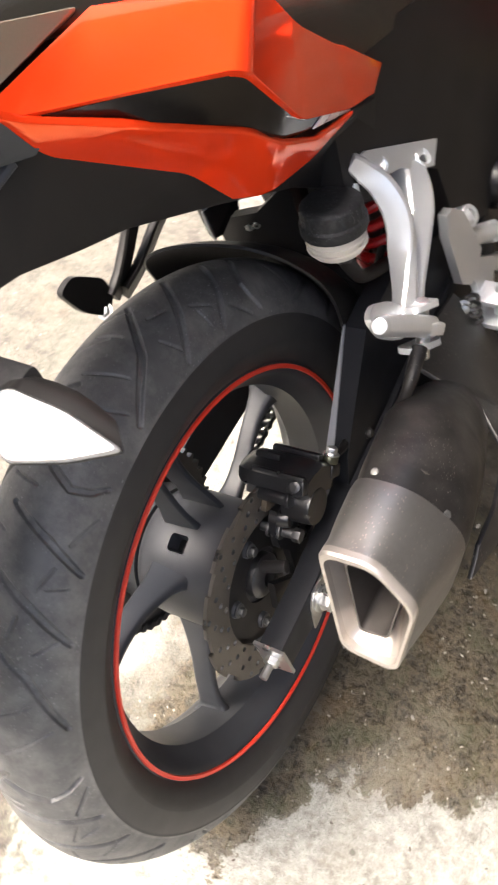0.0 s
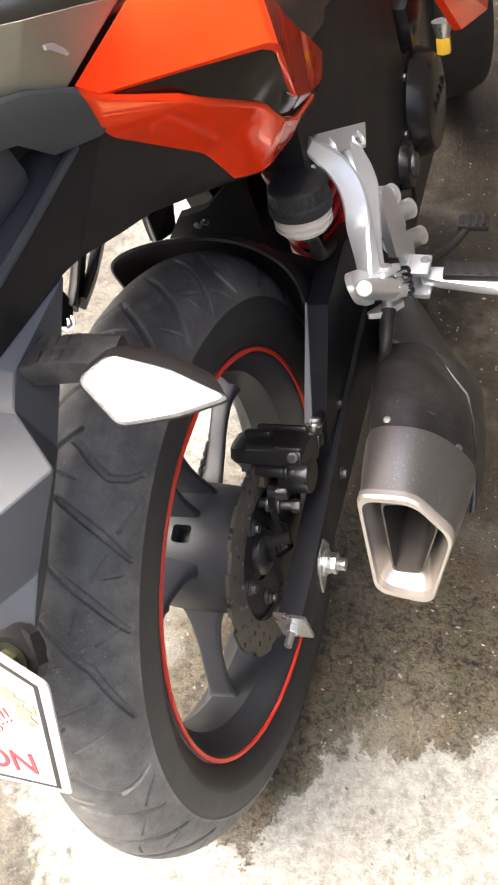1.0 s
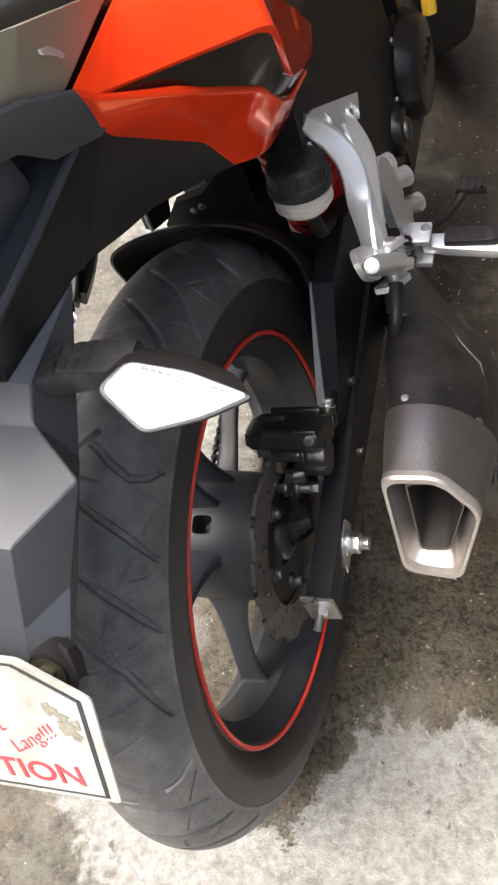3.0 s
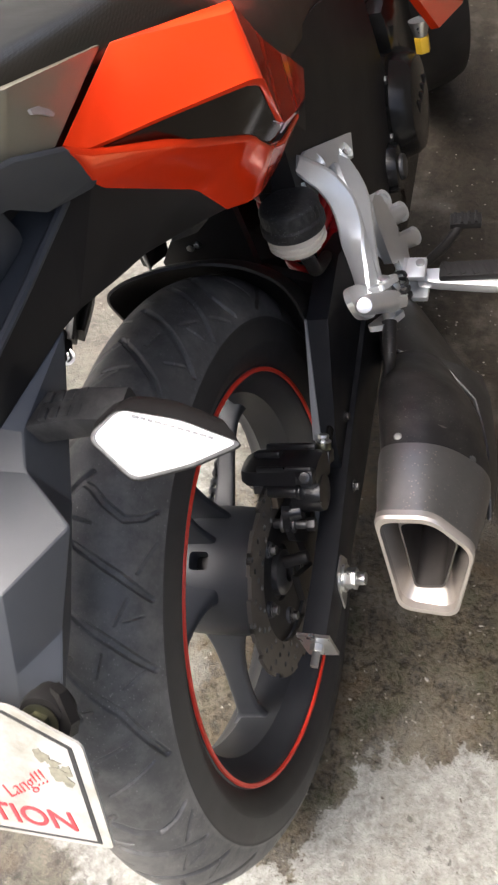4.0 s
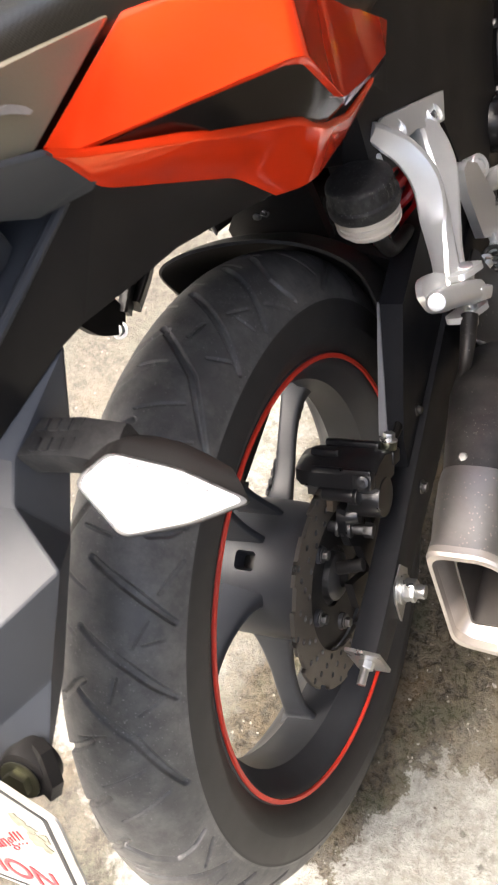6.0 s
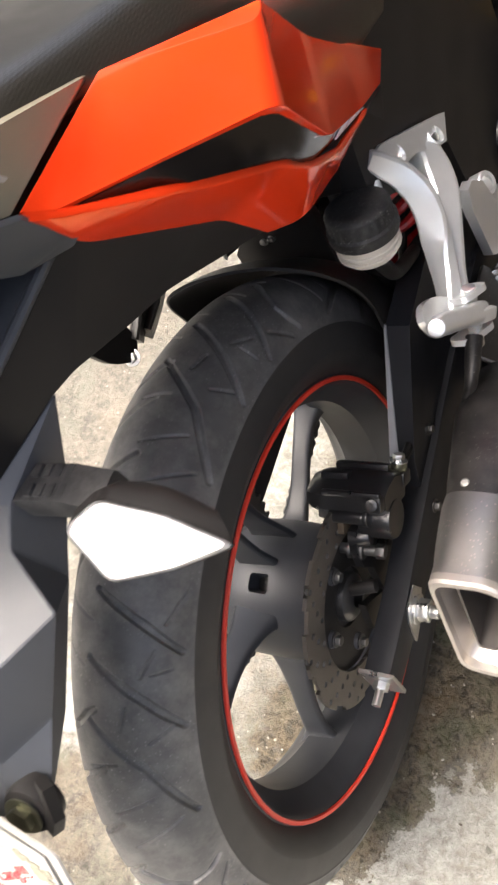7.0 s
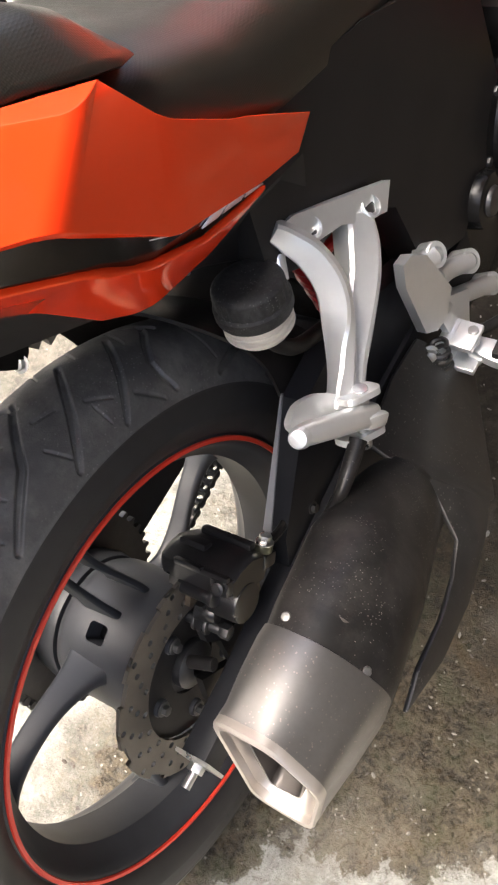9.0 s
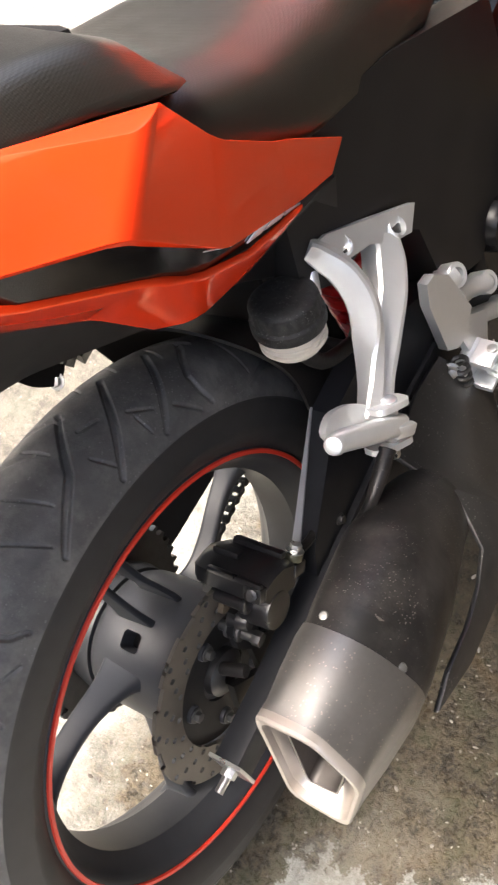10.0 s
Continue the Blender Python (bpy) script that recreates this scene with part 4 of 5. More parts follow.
    # header pipe and mount strap
    part("link_pipe", tube([(0.19, 0.150, 0.05), (0.182, 0.215, 0.03), (0.150, 0.29, -0.01), (0.105, 0.40, -0.07), (0.06, 0.50, -0.10)], [0.035, 0.028, 0.022, 0.022, 0.022], 20), MUFFLER, muf)
    part("mount_stay", tube([(0.186, 0.184, 0.175), (0.187, 0.165, 0.168), (0.188, 0.140, 0.160), (0.190, 0.118, 0.166), (0.198, 0.100, 0.178)], [0.0075, 0.007, 0.0055, 0.0045, 0.004], 12), MUFFLER, muf)


def cast_arm(points, wide, thick, crown=0.60, out=(0.34, 0.48, 0.81)):
    """A cast arm along points: its outer face is flat and narrower than its back, with bevelled flanks."""
    rings, n = [], len(points)
    pts, ws, hs = [], [], []
    for i in range(n - 1):
        p0, p1, p2, p3 = (Vector(points[j]) for j in (max(i - 1, 0), i, i + 1, min(i + 2, n - 1)))
        for k in range(8):
            u = k / 8
            pts.append(0.5 * (2 * p1 + (p2 - p0) * u + (2 * p0 - 5 * p1 + 4 * p2 - p3) * u * u + (3 * p1 - p0 - 3 * p2 + p3) * u ** 3))
            ws.append(wide[i] * (1 - u) + wide[i + 1] * u)
            hs.append(thick[i] * (1 - u) + thick[i + 1] * u)
    pts.append(Vector(points[-1]))
    ws.append(wide[-1])
    hs.append(thick[-1])
    for i, p in enumerate(pts):
        d = (pts[min(i + 1, len(pts) - 1)] - pts[max(i - 1, 0)]).normalized()
        side = d.cross(Vector(out)).normalized()
        o = side.cross(d).normalized()
        w, h = ws[i], hs[i]
        shape = rounded([(-w, -h * 0.6), (w, -h * 0.9), (w, -h * 0.1), (w * crown, h), (-w * crown, h), (-w, h * 0.1)], 0.0022, 1)
        rings.append([p + side * q[0] + o * q[1] for q in shape])
    return loft(rings)


def footpeg_hanger():
    """The cast bracket for the pillion peg: a plate with two arms that meet at the peg boss."""
    top = plate([(0.1140, 0.250, 0.3205), (0.1180, 0.272, 0.3165), (0.1285, 0.382, 0.2495), (0.1290, 0.366, 0.230), (0.1285, 0.338, 0.246), (0.1270, 0.308, 0.272), (0.1240, 0.268, 0.288)], 0.008, 0.0022)
    hang = part("footpeg_hanger", top, SILVER, bike, "cast aluminium pillion footpeg hanger", sharp=40)
    rear = cast_arm([(0.1180, 0.252, 0.3215), (0.1255, 0.257, 0.309), (0.1385, 0.2600, 0.2900), (0.1503, 0.2555, 0.2640), (0.1560, 0.2400, 0.2315), (0.1650, 0.2165, 0.2110), (0.1740, 0.1900, 0.1990)],
                    [0.0090, 0.0094, 0.0088, 0.0086, 0.0086, 0.0092, 0.0115], [0.008, 0.010, 0.012, 0.013, 0.013, 0.011, 0.009], 0.72)
    part("rear_arm", rear, SILVER, hang, sharp=14)
    front = cast_arm([(0.127, 0.334, 0.255), (0.137, 0.318, 0.243), (0.148, 0.294, 0.233), (0.156, 0.262, 0.216), (0.164, 0.232, 0.204), (0.172, 0.204, 0.193)],
                     [0.0190, 0.0190, 0.0175, 0.0150, 0.0125, 0.0130], [0.009, 0.011, 0.012, 0.010, 0.008, 0.008], 0.70)
    part("front_arm", front, SILVER, hang, sharp=14)
    web = plate([(0.158, 0.232, 0.222), (0.160, 0.244, 0.206), (0.172, 0.212, 0.184), (0.174, 0.190, 0.196)], 0.008, 0.0025)
    part("web", web, SILVER, hang, sharp=40)
    way = Vector((0.80, 0.10, 0.58)).normalized()
    for at in ((0.1305, 0.281, 0.298), (0.1370, 0.348, 0.256)):
        rim = lathe([(-0.010, 0.0105), (0.000, 0.0105), (0.0008, 0.0098), (0.0008, 0.0086), (-0.004, 0.0080), (-0.010, 0.0080)], 36, closed_profile=True)
        m = Matrix.Translation(at) @ way.to_track_quat("X", "Z").to_matrix().to_4x4()
        rim.transform(m)
        part("bolt_boss", rim, SILVER, hang)
        head = rod(m @ Vector((-0.010, 0, 0)), m @ Vector((-0.0022, 0, 0)), 0.0066, n=6, bevel=0.0006)
        part("bolt_head", head, DARK_STEEL, hang)
    part("stop_pin", rod((0.118, 0.248, 0.300), (0.124, 0.236, 0.286), 0.006, n=20, bevel=0.0015), SILVER, hang)
    # peg boss: a rounded flange, two ears with the pivot between, and the peg folded up against them
    flange = plate(smooth_ring([Vector(p) for p in ((0.169, 0.136, 0.254), (0.160, 0.160, 0.246), (0.160, 0.186, 0.226), (0.170, 0.204, 0.198), (0.171, 0.176, 0.188), (0.169, 0.146, 0.222))], 0.012), 0.006, 0.0018)
    part("flange", flange, SILVER, hang, sharp=40)

    def ear(mid, long, wide, thick):
        ring = rounded([(-long, -wide), (long, -wide), (long, wide), (-long, wide)], wide * 0.95, 6)
        a, b, n = Vector((0.30, 0.86, -0.42)).normalized(), Vector((0.92, -0.18, 0.30)).normalized(), Vector((0.10, -0.40, -0.90)).normalized()
        b = (b - a * b.dot(a)).normalized()
        n = a.cross(b)
        return soften(loft([[Vector(mid) + a * p[0] + b * p[1] + n * h for p in ring] for h in (-thick, thick)]), 0.0012, 2, 40)

    part("upper_ear", ear((0.182, 0.206, 0.205), 0.018, 0.012, 0.0026), SILVER, hang, sharp=40)
    part("lower_ear", ear((0.180, 0.194, 0.166), 0.021, 0.013, 0.0028), SILVER, hang, sharp=40)
    part("pivot_pin", rod((0.184, 0.209, 0.210), (0.182, 0.192, 0.152), 0.0062, n=20, bevel=0.001), STEEL, hang)
    peg = cast_arm([(0.186, 0.133, 0.254), (0.187, 0.142, 0.246), (0.189, 0.164, 0.224), (0.190, 0.188, 0.200), (0.189, 0.204, 0.182)], [0.0078, 0.0090, 0.0094, 0.0098, 0.0105], [0.0078, 0.0088, 0.0090, 0.0090, 0.0085], 0.75, (0.55, -0.45, 0.70))
    pg = part("folded_footpeg", peg, SILVER, hang, "folded-up pillion footpeg", sharp=40)
    part("peg_tip", rod((0.1885, 0.1275, 0.2595), (0.186, 0.1345, 0.2525), 0.0072, 0.0092, n=24, bevel=0.003), SILVER, pg)
    part("peg_key", box((0.008, 0.026, 0.012), (0.197, 0.198, 0.187), (-42, 0, -10), 0.003), SILVER, pg)
    # its black twin on the far side, seen past the wheel
    twin = cast_arm([(-0.140, 0.292, 0.300), (-0.148, 0.250, 0.262), (-0.155, 0.226, 0.232), (-0.158, 0.196, 0.206), (-0.160, 0.170, 0.192)], [0.012, 0.012, 0.0125, 0.0140, 0.0150], [0.007] * 5, 0.7, (-0.80, 0.15, 0.58))
    lh = part("left_hanger", twin, PLASTIC, bike, "black pillion footpeg hanger of the far side", sharp=40)
    part("front_arm", cast_arm([(-0.140, 0.335, 0.250), (-0.150, 0.290, 0.222), (-0.155, 0.262, 0.208), (-0.156, 0.222, 0.192), (-0.158, 0.186, 0.184)], [0.011, 0.011, 0.0115, 0.0125, 0.014], [0.007] * 5, 0.7, (-0.80, 0.15, 0.58)), PLASTIC, lh, sharp=40)
    oval = plate(smooth_ring([Vector(p) for p in ((-0.166, 0.112, 0.250), (-0.166, 0.136, 0.253), (-0.165, 0.170, 0.220), (-0.164, 0.170, 0.194), (-0.164, 0.150, 0.184), (-0.165, 0.126, 0.210))], 0.016, 6), 0.008, 0.002)
    part("flange", oval, PLASTIC, lh)
    part("pivot_bolt", hexbolt((-0.160, 0.152, 0.188), (0.2, -0.6, 0.7), 0.0065, 0.007), STEEL, lh)


def heel_bracket():
    """The rider's step bracket: cast plate with three bosses, the step with its rubber, the brake pedal."""
    pl = plate([(0.138, 0.352, 0.182), (0.138, 0.366, 0.180), (0.138, 0.390, 0.156), (0.139, 0.416, 0.084), (0.139, 0.396, 0.062), (0.139, 0.376, 0.066), (0.139, 0.357, 0.084), (0.138, 0.347, 0.158)], 0.010, 0.003)
    hb = part("step_bracket", pl, SILVER, bike, "cast aluminium rider step bracket with three bosses", sharp=40)
    for boss, root, r in (((0.137, 0.415, 0.127), (0.134, 0.386, 0.132), 0.0105), ((0.138, 0.470, 0.060), (0.135, 0.408, 0.100), 0.0100), ((0.135, 0.511, -0.020), (0.134, 0.400, 0.066), 0.0100)):
        web = tube([root, Vector(root).lerp(Vector(boss), 0.5) + Vector((-0.003, 0, 0)), boss], [r * 1.35, r, r * 1.05], 16)
        part("boss_web", web, SILVER, hb)
        b = lathe([(-0.016, 0.0), (-0.016, 0.0122), (0.005, 0.0130), (0.0065, 0.0120), (0.0065, 0.0078), (-0.004, 0.0072), (-0.004, 0.0)], 32)
        turn = Matrix.Translation(boss) @ Vector((0.86, -0.10, 0.42)).to_track_quat("X", "Z").to_matrix().to_4x4()
        b.transform(turn)
        part("boss", b, SILVER, hb)
        part("boss_hole", rod(turn @ Vector((-0.004, 0, 0)), turn @ Vector((-0.003, 0, 0)), 0.0071, n=20), DARK_STEEL, hb)
    part("lower_web", plate([(0.135, 0.404, 0.078), (0.137, 0.452, 0.040), (0.138, 0.436, -0.004), (0.138, 0.402, 0.020), (0.138, 0.392, 0.056)], 0.008, 0.002), SILVER, hb, sharp=40)
    # forked step holder, its two cheeks with the pin between
    fork = box((0.014, 0.040, 0.046), (0.141, 0.400, 0.010), (0, 6, 0), 0.003)
    box((0.030, 0.034, 0.008), (0.158, 0.404, 0.026), (0, 6, 0), 0.0025, bm=fork)
    box((0.030, 0.034, 0.008), (0.156, 0.402, -0.008), (0, 6, 0), 0.0025, bm=fork)
    part("step_fork", fork, SILVER, hb)
    part("step_pin", rod((0.166, 0.410, 0.032), (0.164, 0.408, -0.020), 0.0055, n=18, bevel=0.001), STEEL, hb)
    part("pivot_spring", tube([(0.146 + 0.009 * math.cos(k * 0.8), 0.374 + 0.009 * math.sin(k * 0.8), 0.046 - 0.0014 * k) for k in range(28)], 0.0026, 6, cuts=2), DARK_STEEL, hb)
    part("stop_bolt", hexbolt((0.140, 0.366, 0.040), (0.5, -0.7, 0.3), 0.006, 0.010), STEEL, hb)
    bar = loft([[Vector((x, y0 + p[0], z0 + p[1])) for p in rounded([(-w, -0.007), (w, -0.007), (w, 0.007), (-w, 0.007)], 0.003, 2)] for x, y0, z0, w in ((0.160, 0.410, 0.004, 0.010), (0.184, 0.408, 0.002, 0.013), (0.24, 0.404, -0.004, 0.014), (0.300, 0.398, -0.010, 0.011))])
    part("step", bar, SILVER, hb, sharp=40)
    rub = box((0.112, 0.026, 0.012), (0.242, 0.412, 0.006), (0, 5, 2), 0.004)
    for k in range(7):
        box((0.007, 0.024, 0.004), (0.196 + 0.016 * k, 0.412, 0.0148 - 0.0014 * k), (0, 5, 24), 0.001, bm=rub)
    part("step_rubber", rub, PLASTIC, hb, "ribbed rubber step pad")
    ped = tube([(0.150, 0.40, 0.02), (0.165, 0.44, 0.0), (0.183, 0.49, -0.018), (0.196, 0.515, -0.016)], 0.006, 12)
    pd = part("brake_pedal", ped, PLASTIC, bike, "black steel rear brake pedal")
    pad = box((0.040, 0.022, 0.009), (0.206, 0.523, -0.012), (0, 8, 4), 0.002)
    for k in range(4):
        box((0.004, 0.020, 0.004), (0.193 + 0.009 * k, 0.523, -0.0065), (0, 8, 4), 0.0006, bm=pad)
    part("pedal_pad", pad, PLASTIC, pd)


def reservoir():
    top, low = Vector((0.1185, 0.2095, 0.3135)), Vector((0.1175, 0.203, 0.2655))
    d = (low - top).normalized()
    body = rod(top + d * 0.026, low, 0.0265, 0.0235, n=40, bevel=0.004)
    res = part("brake_fluid_reservoir", body, CREAM, bike, "cream plastic brake fluid reservoir with black cap")
    for k in range(2):
        part("rib", rod(top + d * (0.034 + 0.006 * k), top + d * (0.0360 + 0.006 * k), 0.0274, n=40, bevel=0.0008), CREAM, res)
    rings = [(0.0, 0.012), (-0.0012, 0.0200), (0.0, 0.0250), (0.0020, 0.0272), (0.0050, 0.0280), (0.0150, 0.0282), (0.0170, 0.0300), (0.0245, 0.0300), (0.0268, 0.0290)]
    m = facing(top, low)
    grid = []
    for h, r in rings:
        grid.append([m @ Vector(((r - (0.0007 if (k // 2) % 2 and 0.003 < h < 0.016 else 0)) * math.cos(2 * math.pi * k / 96), (r - (0.0007 if (k // 2) % 2 and 0.003 < h < 0.016 else 0)) * math.sin(2 * math.pi * k / 96), h)) for k in range(96)])
    part("cap", loft(grid), CAP_BLACK, res, "dusty black ribbed cap")
    part("outlet_hose", tube([low, low + Vector((0.0, 0.01, -0.03)), low + Vector((-0.01, 0.04, -0.07)), low + Vector((-0.02, 0.10, -0.11))], 0.007, 12), PLASTIC, res)
    part("clip", rod(low + Vector((0, 0.003, -0.008)), low + Vector((0, 0.006, -0.014)), 0.0088, n=24), DARK_STEEL, res)


def hugger():
    """The mudguard that hugs the tyre ahead of its top."""
    prof = [(-0.086, 0.272), (-0.084, 0.296), (-0.074, 0.312), (-0.052, 0.323), (-0.025, 0.328), (0.0, 0.329), (0.025, 0.328), (0.052, 0.320), (0.074, 0.303), (0.084, 0.285), (0.088, 0.262)]
    start = [50, 56, 58.5, 58.5, 57, 55, 54, 51, 45, 40, 35]
    rows = [(p[0], p[1], a) for p, a in zip(prof, start)]
    fine = []
    for i in range(len(rows) - 1):
        p0, p1, p2, p3 = rows[max(i - 1, 0)], rows[i], rows[i + 1], rows[min(i + 2, len(rows) - 1)]
        for k in range(4):
            u = k / 4
            fine.append([0.5 * (2 * b + (c - a) * u + (2 * a - 5 * b + 4 * c - d) * u * u + (3 * b - a - 3 * c + d) * u ** 3) for a, b, c, d in zip(p0, p1, p2, p3)])
    fine.append(rows[-1])
    prof, start = [(p[0], p[1]) for p in fine], [p[2] for p in fine]
    rings = []
    for k in range(41):
        u = k / 40
        ring = []
        for (x, r), a0 in zip(prof, start):
            a = radians(a0 * (1 - u) + (-12) * u)
            ring.append((x, r * math.cos(a), r * math.sin(a)))
        rings.append(ring)
    h = thicken(loft(rings, closed=False, caps=False), 0.003)
    part("mudguard", h, PLASTIC, bike, "black plastic mudguard hugging the rear tyre", sharp=50)


def shock():
    a, b = Vector((0.060, 0.345, 0.290)), Vector((0.050, 0.395, 0.050))
    sh = part("rear_shock", rod(a, b, 0.018, n=24), DARK_STEEL, bike, "monoshock with a red coil spring")
    m = facing(a, b)
    length, turns = (b - a).length, 8
    pts = [m @ Vector((0.033 * math.cos(2 * math.pi * turns * k / 140), 0.033 * math.sin(2 * math.pi * turns * k / 140), length * (0.06 + 0.88 * k / 140))) for k in range(141)]
    part("coil_spring", tube(pts, 0.0058, 10, cuts=2), RED_SPRING, sh, "red coil spring")


rear_wheel()
drive_chain()
swingarm()
caliper()
muffler()
footpeg_hanger()
heel_bracket()
reservoir()
hugger()
shock()


# ---- bodywork ----
def tail_panel():
    A, B, C, N, N2, E = (0.136, -0.064, 0.593), (0.127, 0.037, 0.586), (0.159, 0.145, 0.539), (0.162, 0.171, 0.494), (0.150, 0.231, 0.442), (0.131, 0.320, 0.371)
    F, K2, K, D = (0.135, 0.290, 0.362), (0.141, 0.240, 0.382), (0.172, 0.133, 0.448), (0.202, 0.055, 0.537)
    I = (0.1365, -0.047, 0.577)
    C2 = (0.176, 0.118, 0.545)
    # upper shell: rear facet, crest, front facet
    v = [A, B, C, D, I, K, N, N2, E, F, K2, C2]
    up = faces(v, [(0, 1, 11, 3, 4), (1, 2, 11), (11, 2, 6, 5, 3), (6, 7, 10, 5), (7, 8, 9, 10)])

    def round_off(bm, crest):
        """Rounds the crest broadly and the other edges a little; the seam at the tip stays closed."""
        def along(e, p, q, reach):
            mid = (e.verts[0].co + e.verts[1].co) / 2
            a, d = Vector(p), Vector(q) - Vector(p)
            u = max(0, min(1, (mid - a).dot(d) / d.length_squared))
            return (a + d * u - mid).length < reach
        wide = [e for e in bm.edges if len(e.link_faces) == 2 and any(along(e, p, q, 0.006) for p, q in crest) and e.calc_face_angle(0) < radians(70)]
        if wide:
            bmesh.ops.bevel(bm, geom=wide, offset=0.011, segments=5, profile=0.5, affect="EDGES", clamp_overlap=True)
        rest = [e for e in bm.edges if len(e.link_faces) == 2 and e.calc_face_angle(0) > radians(25) and not along(e, A, I, 0.007)]
        bmesh.ops.bevel(bm, geom=rest, offset=0.0032, segments=3, profile=0.6, affect="EDGES", clamp_overlap=True)

    thicken(up, 0.005)
    round_off(up, ((C2, D), (N, K), (N2, K2)))
    tp = part("tail_panel", up, ORANGE, bike, "glossy orange faceted tail side panel", sharp=60)
    # lower strip under the black wedge
    J1, J2, J3 = (0.163, 0.003, 0.540), (0.171, 0.078, 0.483), (0.164, 0.112, 0.449)
    M, L, G, H = (0.119, -0.033, 0.545), (0.123, 0.060, 0.462), (0.120, 0.094, 0.413), (0.136, 0.116, 0.402)
    S2, P = (0.137, 0.172, 0.388), (0.150, 0.168, 0.410)
    low = faces([I, J1, J2, J3, P, K2, S2, H, G, L, M, A], [(11, 0, 1, 10), (1, 2, 9, 10), (2, 3, 7, 8, 9), (3, 4, 6, 7), (4, 5, 6)])
    thicken(low, 0.005)
    round_off(low, ((J1, M), (J2, L), (J3, H)))
    part("lower_strip", low, ORANGE, tp, sharp=60)
    # black wedge let in between the two
    q = 0.006
    wedge = faces([(I[0] - q, I[1] - 0.004, I[2]), (D[0] - q, D[1], D[2] + 0.002), (K[0] - q, K[1], K[2] + 0.003), (K2[0] - 0.003, K2[1], K2[2] + 0.002), (J3[0] - q, J3[1], J3[2] - 0.004), (J2[0] - q, J2[1], J2[2] - 0.004), (J1[0] - q, J1[1], J1[2] - 0.004)],
                  [(0, 1, 5, 6), (1, 2, 4, 5), (2, 3, 4)])
    thicken(wedge, 0.003)
    part("wedge_inlay", wedge, DECAL_BLACK, tp, "gloss black wedge inlay with a painted silver reflection", sharp=60)
    # painted silver reflection, ragged at its tail, that turns down over the wedge's front end, with bars
    rnd = random.Random(5)

    def ribbon(spine, widths, across, steps=7):
        rows, n = [], len(spine) - 1
        for k in range(n * steps + 1):
            i, u = min(k // steps, n - 1), k / steps - min(k // steps, n - 1)
            c = Vector(spine[i]).lerp(Vector(spine[i + 1]), u)
            w = (widths[i] * (1 - u) + widths[i + 1] * u) * rnd.uniform(0.55, 1.25)
            rows.append([c - Vector(across) * w * rnd.uniform(0.6, 1.2), c + Vector(across) * w])
        return thicken(loft(rows, closed=False, caps=False), 0.0008)

    lift = Vector((0.0018, 0, 0.0008))
    run = [Vector(p) + lift for p in ((0.1758, 0.0593, 0.5077), (0.1735, 0.0720, 0.4960), (0.1705, 0.0853, 0.4839), (0.1708, 0.1074, 0.4696), (0.1668, 0.1380, 0.4445))]
    part("silver_glint", ribbon(run, [0.0004, 0.0012, 0.0022, 0.0030, 0.0016], (-0.22, 0.62, -0.75)), CHROME, tp, "silver reflection painted on the wedge")
    k0, j0, tip = Vector((K[0] - q, K[1], K[2] + 0.003)), Vector((J3[0] - q, J3[1], J3[2] - 0.004)), Vector((K2[0] - 0.003, K2[1], K2[2] + 0.002))
    out = (tip - k0).cross(j0 - k0).normalized()
    out = out if out.x > 0 else -out
    for a, b in ((0.40, 0.54), (0.57, 0.75), (0.78, 0.97)):
        lip = [k0.lerp(tip, a), k0.lerp(tip, b), j0.lerp(tip, b + 0.03), j0.lerp(tip, a + 0.03)]
        part("silver_bar", plate([p + out * 0.0036 for p in lip], 0.0010, 0.0), CHROME, tp)
    # pale scrapes low on the strip
    for a, b, w in (((0.1655, 0.0510, 0.5016), (0.1500, 0.0746, 0.4701), 0.0010), ((0.1615, 0.0560, 0.4950), (0.1530, 0.0690, 0.4775), 0.0007), ((0.1553, 0.0407, 0.5026), (0.1512, 0.0597, 0.4836), 0.0008)):
        part("scrape", tube([a, Vector(a).lerp(Vector(b), 0.5), b], [0.0002, w, 0.0002], 6), CHROME, tp)


def undertail():
    """The black skirt below the tail panel that runs back into the number-plate arm, both sides."""
    top = [(0.130, 0.300, 0.352), (0.134, 0.196, 0.378), (0.126, 0.10, 0.410), (0.122, 0.050, 0.470), (0.116, -0.030, 0.544), (0.102, -0.042, 0.541), (0.087, -0.100, 0.527), (0.074, -0.150, 0.515)]
    low = [(0.105, 0.300, 0.250), (0.095, 0.200, 0.333), (0.092, 0.110, 0.388), (0.091, 0.020, 0.441), (0.090, -0.022, 0.459), (0.090, -0.070, 0.482), (0.087, -0.090, 0.486), (0.053, -0.148, 0.466)]
    inn = [(0.080, 0.300, 0.250), (0.075, 0.200, 0.335), (0.072, 0.110, 0.390), (0.071, 0.020, 0.445), (0.070, -0.022, 0.463), (0.068, -0.070, 0.486), (0.060, -0.090, 0.490), (0.03, -0.148, 0.470)]
    side = loft([[a, b, c] for a, b, c in zip(top, low, inn)], closed=False, caps=False)
    merge(side, loft([[(0, p[1], p[2] - 0.01), p] for p in top], closed=False, caps=False))
    mirrored(side)
    bmesh.ops.remove_doubles(side, verts=side.verts[:], dist=1e-5)
    thicken(side, 0.003)
    soften(side, 0.002, 2, 30)
    ut = part("undertail", side, PLASTIC, bike, "matt black undertail skirt", sharp=40)
    return ut


